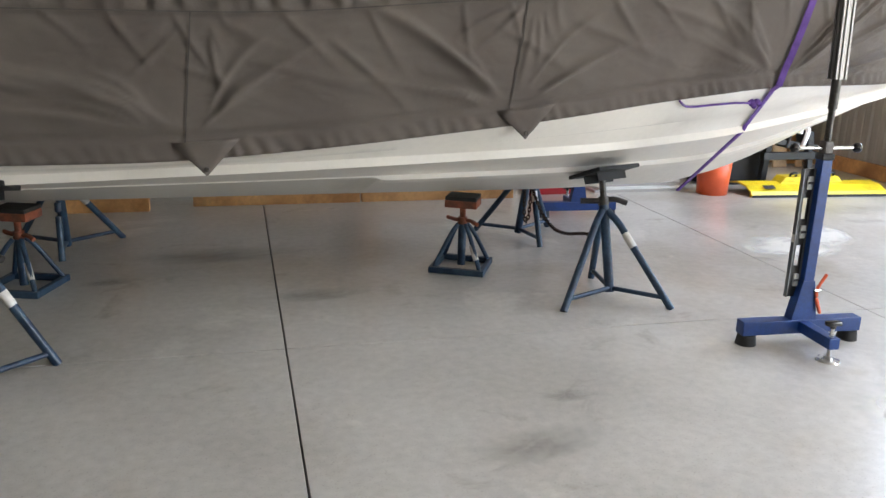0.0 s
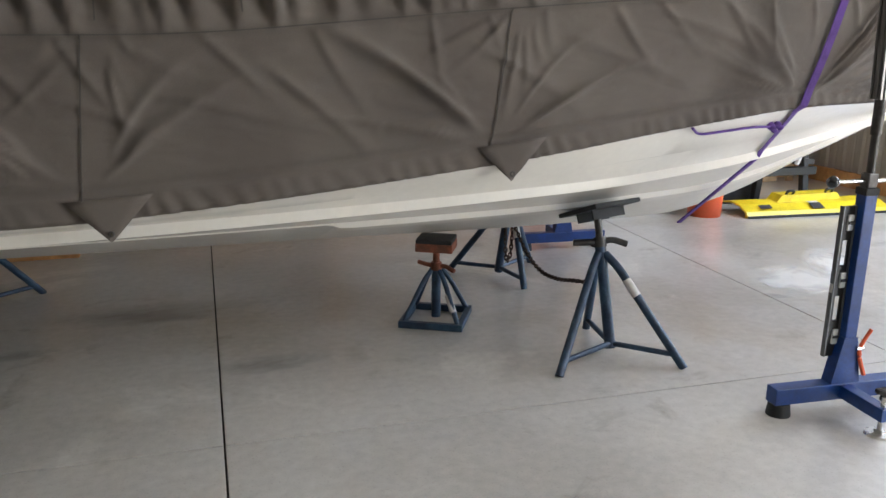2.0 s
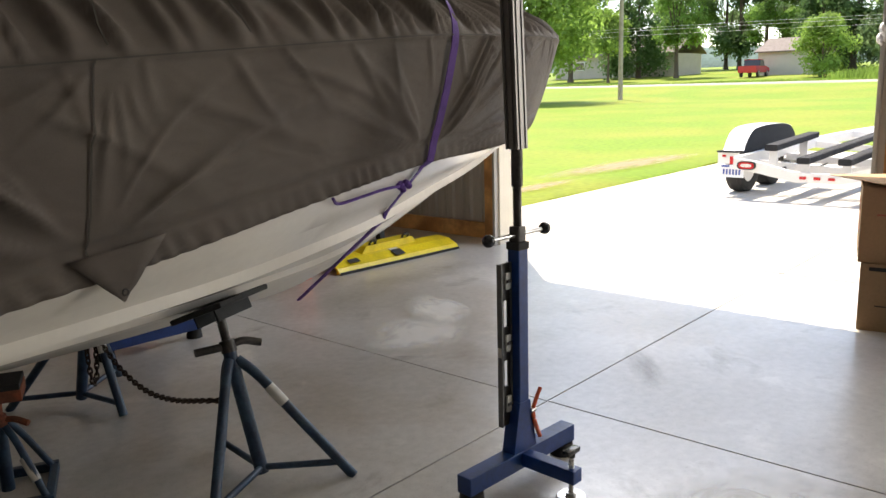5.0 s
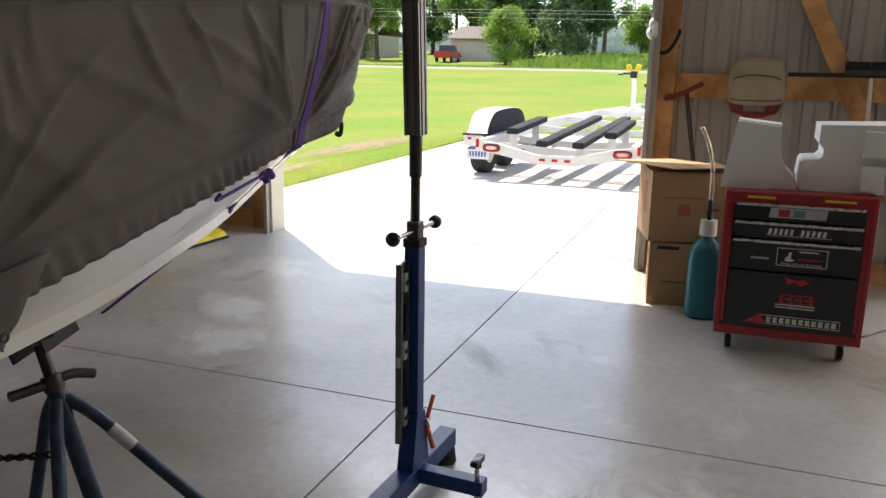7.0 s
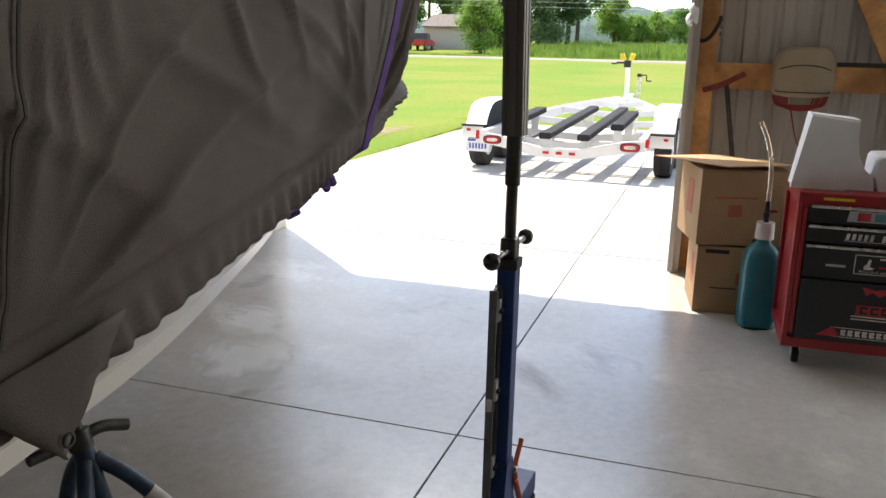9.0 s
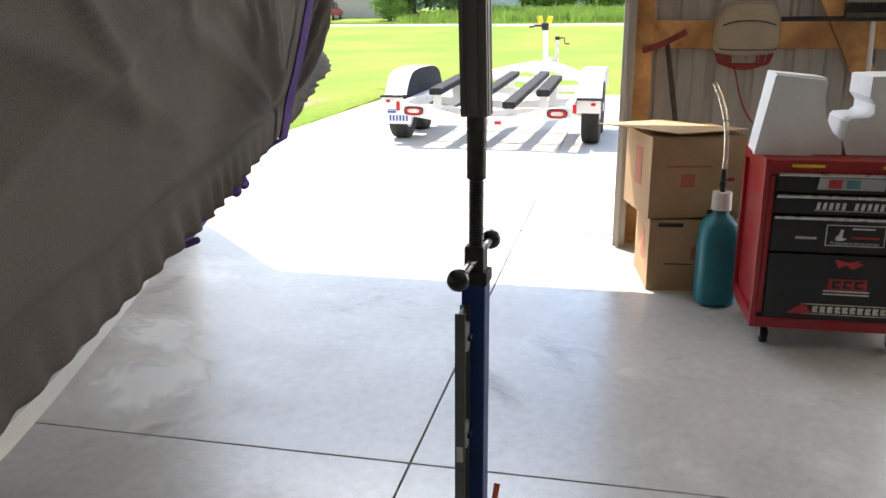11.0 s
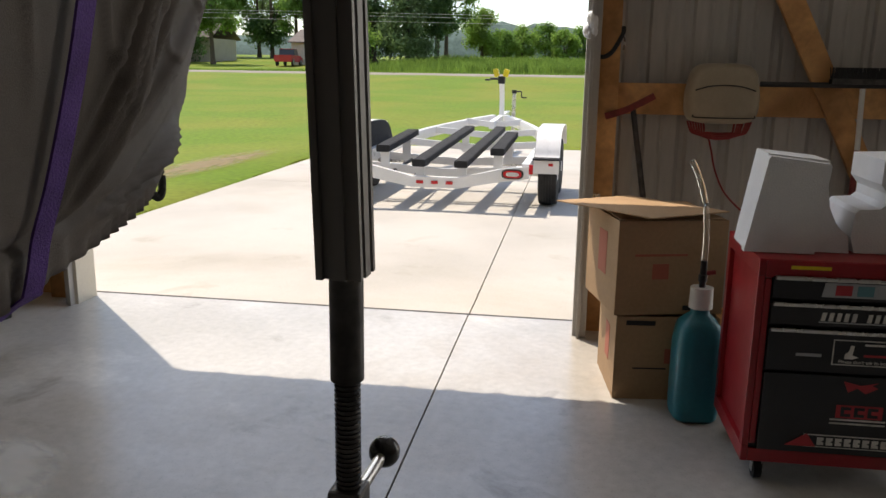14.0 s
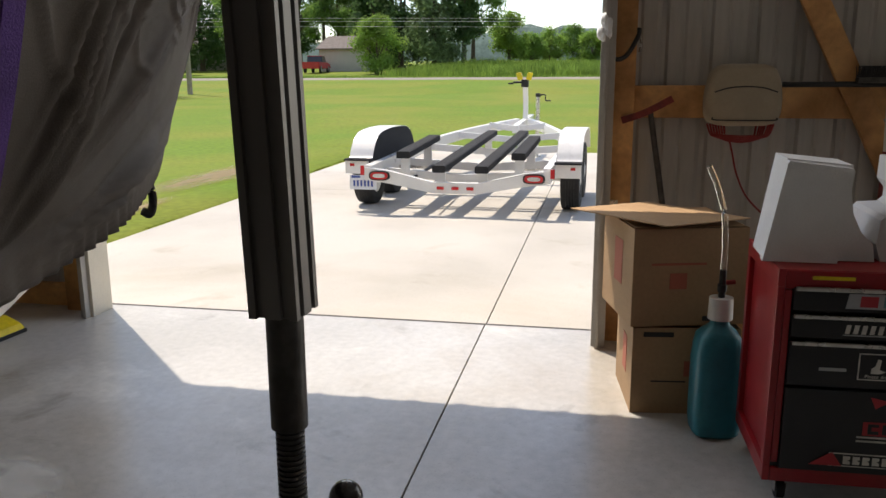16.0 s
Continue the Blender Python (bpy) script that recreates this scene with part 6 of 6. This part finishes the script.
# winch post, winch and bow stop
bm = B()
sweep(bm, smoothpath([(5.95, 0, 0.66), (5.97, 0, 0.95), (5.85, 0, 1.28)], 5), [(-0.04, -0.04), (0.04, -0.04), (0.04, 0.04), (-0.04, 0.04)], up=(0, 1, 0))
wp = part("winch_post", bm, M_WHITE, trailer, "white winch post", False)
bm = B()
box(bm, (5.82, 0, 1.30), (0.14, 0.12, 0.13), bevel=0.02)
rod(bm, (5.80, -0.06, 1.32), (5.80, 0.20, 1.32), 0.02, seg=12)
box(bm, (5.78, 0.24, 1.30), (0.03, 0.09, 0.03), bevel=0.01)
part("winch", bm, M_CABLE, wp, "black hand winch")
for s in (-1, 1):
    bm = B()
    box(bm, (5.74, s * 0.085, 1.42), (0.10, 0.09, 0.13), pose(0, 0, 0, s * -16), bevel=0.02)
    part("bow_roller", bm, M_YELLOW, wp, "yellow bow stop roller")
bm = B()
rod(bm, (6.35, -0.17, 0.30), (6.35, -0.17, 1.06), 0.038, seg=16)
rod(bm, (6.35, -0.17, 0.0), (6.35, -0.17, 0.32), 0.028, seg=16)
rod(bm, (6.35, -0.17, 0.0), (6.35, -0.17, 0.02), 0.09, seg=18)
jk = part("jack", bm, M_CHROME, trailer, "galvanised tongue jack")
bm = B()
rod(bm, (6.35, -0.17, 1.06), (6.35, -0.17, 1.12), 0.045, seg=16)
hose(bm, [(6.35, -0.20, 1.09), (6.33, -0.30, 1.09), (6.33, -0.31, 1.0), (6.33, -0.40, 0.99)], 0.012, 6, 8)
part("crank", bm, M_CABLE, jk, "black crank handle")
bm = B()
box(bm, (-0.02, 1.02, 0.335), (0.006, 0.305, 0.155), bevel=0.002)
pl = part("number_plate", bm, M_PLATE, trailer, "pale plate with a blue band", False)
bm = B()
box(bm, (-0.0245, 1.10, 0.396), (0.003, 0.10, 0.025))
part("plate_band", bm, M_PLATE_INK, pl, "", False)
for k in range(6):
    bm = B()
    box(bm, (-0.0245, 0.92 + 0.04 * k, 0.325), (0.003, 0.022, 0.065))
    part("plate_bar", bm, M_PLATE_INK, pl, "", False)

# ---- beyond the lawn ----
rng = np.random.default_rng(5)


def leaf_mesh(name, centres, radii, count, size, mat, flat=0.75, droop=0.0):
    """A crown of small leaf clumps spread over lobes, thinned towards the inside."""
    c, r = np.array(centres), np.array(radii)
    pick = rng.choice(len(c), count, p=(r ** 2) / (r ** 2).sum())
    d = rng.normal(size=(count, 3))
    d /= np.linalg.norm(d, axis=1)[:, None]
    rad = r[pick] * (0.15 + 1.15 * rng.random(count))
    p = c[pick] + d * rad[:, None] * np.array([1, 1, flat])
    p[:, 2] -= droop * rng.random(count) * r[pick]
    n = rng.normal(size=(count, 3)) * 0.7 + d + np.array([0, 0, 0.35])
    n /= np.linalg.norm(n, axis=1)[:, None]
    t = np.cross(n, rng.normal(size=(count, 3)))
    t /= np.linalg.norm(t, axis=1)[:, None]
    b = np.cross(n, t)
    s = (size * (0.40 + 0.65 * rng.random(count)))[:, None]
    v = np.stack([p - t * s, p - b * s * 0.55, p + t * s, p + b * s * 0.55], 1).reshape(-1, 3)
    me = bpy.data.meshes.new(name)
    me.vertices.add(len(v))
    me.vertices.foreach_set("co", v.ravel().astype(np.float32))
    me.loops.add(len(v))
    me.loops.foreach_set("vertex_index", np.arange(len(v), dtype=np.int32))
    me.polygons.add(count)
    me.polygons.foreach_set("loop_start", np.arange(0, len(v), 4, dtype=np.int32))
    me.update()
    me.materials.append(mat)
    return me


def tree(x, y, height, width, style, label, leaf=0, trunk=0.3, clear=0.22, count=5200, size=0.30):
    t = thing("tree", (x, y, ground_z(x, y)), label, "tree", "trees beyond the lawn")
    bm = B()
    lean = rng.normal(0, 0.02, 2) * height
    top = Vector((lean[0], lean[1], height * (0.92 if style == "cone" else 0.72)))
    sweep(bm, smoothpath([(0, 0, -0.1), (lean[0] * 0.2, lean[1] * 0.2, height * 0.25), tuple(top)], 5), circle(1.0, 9))
    for v in bm.verts:
        f = min(1, max(0, v.co.z / top.z))
        ax = Vector((lean[0] * f, lean[1] * f, v.co.z))
        v.co = ax + (v.co - ax) * (trunk * (1.15 - f) * (1.35 if v.co.z < 0.2 else 1))
    tr = part("trunk", bm, M_BARK, t)
    centres, radii = [], []
    if style == "cone":
        for k in range(26):
            f = k / 25
            z = height * (clear + (1 - clear) * f)
            w = width / 2 * (1 - f) ** 0.8 + 0.15
            for q in range(4 if f < 0.7 else 2):
                a = rng.random() * 6.283
                centres.append((w * 0.62 * math.cos(a), w * 0.62 * math.sin(a), z - w * 0.1))
                radii.append(0.2 + w * 0.32)
    else:
        lobes = 34 if style == "round" else 20
        for k in range(lobes):
            a, u = rng.random() * 6.283, rng.random()
            z = height * (clear + 0.08 + (0.86 - clear) * u)
            prof = math.sin(math.pi * min(1, max(0.08, (u * 0.9 + 0.12)))) ** 0.6
            rr = width / 2 * prof * (0.35 + 0.45 * rng.random())
            centres.append((rr * math.cos(a), rr * math.sin(a), z))
            radii.append(width * (0.11 + 0.10 * rng.random()))
        for k in range(9):
            c = centres[k * 2]
            bm = B()
            s0 = Vector((0, 0, height * (clear + 0.25 * rng.random())))
            rod(bm, s0, Vector(c), trunk * 0.35, trunk * 0.08, 6)
            part("limb", bm, M_BARK, t)
    cr = new("crown", leaf_mesh("crown", centres, radii, int(count * 1.7), size * 0.78, M_LEAF[leaf], 0.8, 0.35 if style == "willow" else 0.0))
    cr.parent = t
    cr["label"] = "loose leafy crown"
    return t


tree(42.0, 31.0, 11.5, 9.5, "round", "large green shade tree near the road", 2, 0.36, 0.16, 12000, 0.26)
tree(88, 57, 12, 9, "round", "tall maple in front of the white house", 0, 0.3, 0.2, 7000, 0.32)
tree(84, 49.5, 8.5, 5, "round", "slim yard tree in front of the white house", 2, 0.14, 0.3, 4000, 0.26)
tree(96, 52, 15, 10, "cone", "dark spruce behind the road", 1, 0.3, 0.12, 7000, 0.34)
tree(92, 45, 14, 8.5, "round", "tall airy poplar behind the road", 0, 0.25, 0.22, 6000, 0.30)
tree(104, 66, 16, 12, "round", "broad tree behind the white house", 1, 0.4, 0.15, 8000, 0.36)
tree(100, 76, 15, 11, "round", "broad tree far along the road", 0, 0.4, 0.15, 7000, 0.36)
tree(97, 88, 14, 11, "round", "broad tree far along the road", 2, 0.4, 0.15, 7000, 0.36)
tree(118, 44, 20, 8, "willow", "tall pale poplar behind the garage", 0, 0.3, 0.15, 7000, 0.34)
tree(120, 38, 19, 9, "willow", "tall pale poplar behind the garage", 3, 0.3, 0.15, 7000, 0.34)
for x, y, h, w, lf in ((126, 59, 23, 11, 0), (130, 54.5, 22, 10, 3), (124, 50, 21, 9, 1), (132, 46.5, 24, 9, 3), (128, 41.5, 22, 9, 0), (134, 64, 22, 12, 1)):
    tree(x, y, h, w, "willow", "tall airy poplar in the row behind the houses", lf, 0.3, 0.08, 7000, 0.40)
tree(84.5, 26.6, 5.6, 5.8, "round", "rounded yellow-green tree beside the garage", 2, 0.2, 0.05, 7500, 0.22)
tree(106, 33, 17, 9, "cone", "tall dark spruce behind the garage", 1, 0.35, 0.05, 9000, 0.36)
tree(104, 29, 15, 8, "round", "dark broadleaf tree behind the garage", 1, 0.35, 0.08, 8000, 0.34)
tree(100, 23.8, 15, 8.5, "cone", "tall silver maple beyond the road", 3, 0.3, 0.14, 9000, 0.33)
tree(102, 20.6, 14.5, 7.5, "round", "dark green maple beyond the road", 1, 0.3, 0.16, 8000, 0.33)
tree(118, 22, 17, 9, "willow", "airy tall tree at the field edge", 0, 0.3, 0.2, 7000, 0.34)
tree(124, 17.6, 7.6, 7.0, "willow", "pale grey-green willow at the field edge", 2, 0.25, 0.04, 7000, 0.28)
for k, (yy, hh, ww, lf) in enumerate(((14.5, 4.6, 5.0, 0), (11.8, 5.2, 5.5, 2), (8.5, 5.8, 6.0, 0), (5.4, 4.8, 4.8, 2), (2.6, 5.6, 5.0, 0), (-0.6, 5.4, 5.5, 2), (-4.5, 6.2, 6.5, 0))):
    tree(132 + 3 * (k % 3), yy * 1.05, hh, ww, "round", "bushy green tree along the far field edge", lf, 0.15, 0.0, 4500, 0.26)

# hazy wooded rise on the skyline
hv, hf = [], []
for i in range(121):
    y = -260 + i * 7
    hgt = 21 + 6 * noise.noise((y * 0.012, 0, 1)) + 4.0 * noise.noise((y * 0.06, 0, 2)) + 2.2 * noise.noise((y * 0.21, 3, 2)) + 9 * math.exp(-((y - 40) / 50) ** 2)
    for k, f in enumerate((0, 0.6, 0.9, 1.0, 0.7)):
        hv.append((520 + 14 * k, y, ground_z(520, 0) - 4 + hgt * f))
hf = [(i * 5 + k, (i + 1) * 5 + k, (i + 1) * 5 + k + 1, i * 5 + k + 1) for i in range(120) for k in range(4)]
tagged(new("far_woods", grid_mesh("far_woods", hv, hf, M_HILL)), "hazy wooded rise on the far skyline", "woods", kind="stuff")


def blades(name, n, xr, yr, h, w, mat, label, seed, fade=1.0):
    r = np.random.default_rng(seed)
    x, y = r.uniform(*xr, n), yr[0] + (yr[1] - yr[0]) * r.random(n) ** fade
    z = np.array([ground_z(a, b) for a, b in zip(x, y)])
    a = r.uniform(0, 6.283, n)
    hh = h * (0.5 + 0.8 * r.random(n)) * (0.8 + 0.4 * np.sin(x * 0.7) * np.cos(y * 0.35))
    p = np.stack([x, y, z], 1)
    side = np.stack([np.cos(a), np.sin(a), np.zeros(n)], 1) * w
    tip = p + np.stack([r.normal(0, 0.25, n) * hh, r.normal(0, 0.25, n) * hh, hh], 1)
    v = np.stack([p - side, p + side, tip], 1).reshape(-1, 3)
    me = bpy.data.meshes.new(name)
    me.vertices.add(len(v))
    me.vertices.foreach_set("co", v.ravel().astype(np.float32))
    me.loops.add(len(v))
    me.loops.foreach_set("vertex_index", np.arange(len(v), dtype=np.int32))
    me.polygons.add(n)
    me.polygons.foreach_set("loop_start", np.arange(0, len(v), 3, dtype=np.int32))
    me.update()
    me.materials.append(mat)
    return tagged(new(name, me), label, "grass", kind="stuff")


blades("lawn_grass", 40000, (7.0, 18.5), (7.78, 8.5), 0.035, 0.006, M_BLADE, "short grass blades along the driveway edge", 3, 3.0)
blades("tall_grass", 60000, (76, 112), (-40, 24), 0.95, 0.05, M_TALL, "tall pale field grass beyond the road", 6)
blades("roadside_grass", 16000, (67.6, 72), (-40, 70), 0.22, 0.04, M_TALL, "rough verge grass beside the road", 8)

# utility pole and wires
pole = thing("utility_pole", (46, 27, ground_z(46, 27)), "weathered wooden utility pole beside the road", "utility pole")
bm = B()
rod(bm, (0, 0, -0.2), (0, 0, 9.6), 0.15, 0.11, 14)
part("mast", bm, M_POLE, pole)
bm = B()
box(bm, (0, 0, 8.9), (0.12, 2.2, 0.12), bevel=0.01)
part("crossarm", bm, M_POLE, pole)
for k, z in enumerate((4.05, 3.8, 4.35)):
    wr = thing("overhead_wire", (50 + k, 27, ground_z(46, 27) + z), "thin overhead wire along the road", "wire", "overhead wires")
    bm = B()
    hose(bm, [(12 * q * 0.02, -110 + 40 * q, 0.35 * math.cos(q * 2.1)) for q in range(7)], 0.008, 5, 5)
    part("line", bm, M_WIRE, wr)

# garage, house, vehicles
gar = thing("garage", (93, 33.0, ground_z(93, 33)), "pale garage with grey shingle roof beyond the road", "garage")
bm = B()
prism(bm, [(-2.9, -0.3), (2.9, -0.3), (2.9, 2.5), (-2.9, 2.5)], "x", 0, 8)
part("wall", bm, M_SIDING, gar, "pale siding walls", False)
bm = B()
prism(bm, [(-0.5, 2.45), (4.0, 3.95), (8.5, 2.45), (8.5, 2.58), (4.0, 4.12), (-0.5, 2.58)], "y", -3.15, 3.15)
part("roof", bm, M_ROOF, gar, "grey shingle roof", False)
bm = B()
box(bm, (-0.03, -0.3, 1.1), (0.08, 4.4, 2.2), bevel=0.02)
for k in range(3):
    box(bm, (-0.075, -0.3, 0.55 + 0.55 * k), (0.02, 4.3, 0.03))
part("door", bm, M_SIDING, gar, "pale overhead door", False)
house = thing("house", (100, 58, ground_z(100, 58)), "long low white house behind the trees", "house")
bm = B()
prism(bm, [(-9, -0.3), (9, -0.3), (9, 2.9), (-9, 2.9)], "x", 0, 8)
part("wall", bm, M_SIDING, house, "white siding walls", False)
bm = B()
prism(bm, [(-0.6, 2.85), (4.0, 5.2), (8.6, 2.85), (8.6, 3.0), (4.0, 5.4), (-0.6, 3.0)], "y", -9.5, 9.5)
part("roof", bm, M_ROOF, house, "grey roof", False)
for y in (-6.5, -2.8, 1.0, 5.0):
    bm = B()
    box(bm, (-0.04, y, 1.7), (0.08, 1.5, 1.1), bevel=0.01)
    wi = part("window", bm, M_CAP, house, "white window frame", False)
    bm = B()
    box(bm, (-0.085, y, 1.7), (0.02, 1.3, 0.9))
    part("pane", bm, M_GLASS, wi, "dark pane", False)


def vehicle(name, m, label, category, body, cabin, length, width, wheel_r, wheels, mat):
    v = thing(name, m, label, category)
    bm = B()
    prism(bm, body, "y", -width / 2, width / 2)
    bmesh.ops.bevel(bm, geom=list(bm.edges), offset=0.06, segments=2, affect="EDGES")
    part("body", bm, mat, v)
    bm = B()
    prism(bm, cabin, "y", -width / 2 + 0.12, width / 2 - 0.12)
    bmesh.ops.bevel(bm, geom=list(bm.edges), offset=0.05, segments=2, affect="EDGES")
    part("cabin", bm, M_GLASS, v, "dark glazed cabin")
    xs_, zs_ = [p[0] for p in cabin], [p[1] for p in cabin]
    top = max(zs_)
    tx = [p[0] for p in cabin if p[1] > top - 0.1]
    bm = B()
    box(bm, ((min(tx) + max(tx)) / 2, 0, top + 0.01), (max(tx) - min(tx) + 0.1, width - 0.28, 0.05), bevel=0.02)
    part("roof", bm, mat, v)
    for x in wheels:
        for s in (-1, 1):
            bm = B()
            rod(bm, (x, s * (width / 2 - 0.2), wheel_r), (x, s * (width / 2 + 0.005), wheel_r), wheel_r, seg=20)
            w = part("wheel", bm, M_TYRE, v, "black tyre")
            bm = B()
            rod(bm, (x, s * (width / 2 - 0.02), wheel_r), (x, s * (width / 2 + 0.012), wheel_r), wheel_r * 0.62, seg=14)
            part("rim", bm, M_CHROME, w, "alloy rim")
    return v


vehicle("pickup_truck", Matrix.Translation((89, 34.8, ground_z(89, 34.8))) @ pose(0, 0, 0, 0, 0, 6), "red pickup truck parked by the garage", "truck", [(-2.7, 0.45), (2.7, 0.45), (2.72, 0.95), (1.3, 1.15), (-2.72, 1.15)], [(-0.9, 1.1), (1.2, 1.1), (0.6, 1.78), (-0.8, 1.80)], 5.4, 1.9, 0.38, (-1.7, 1.75), M_CARRED)
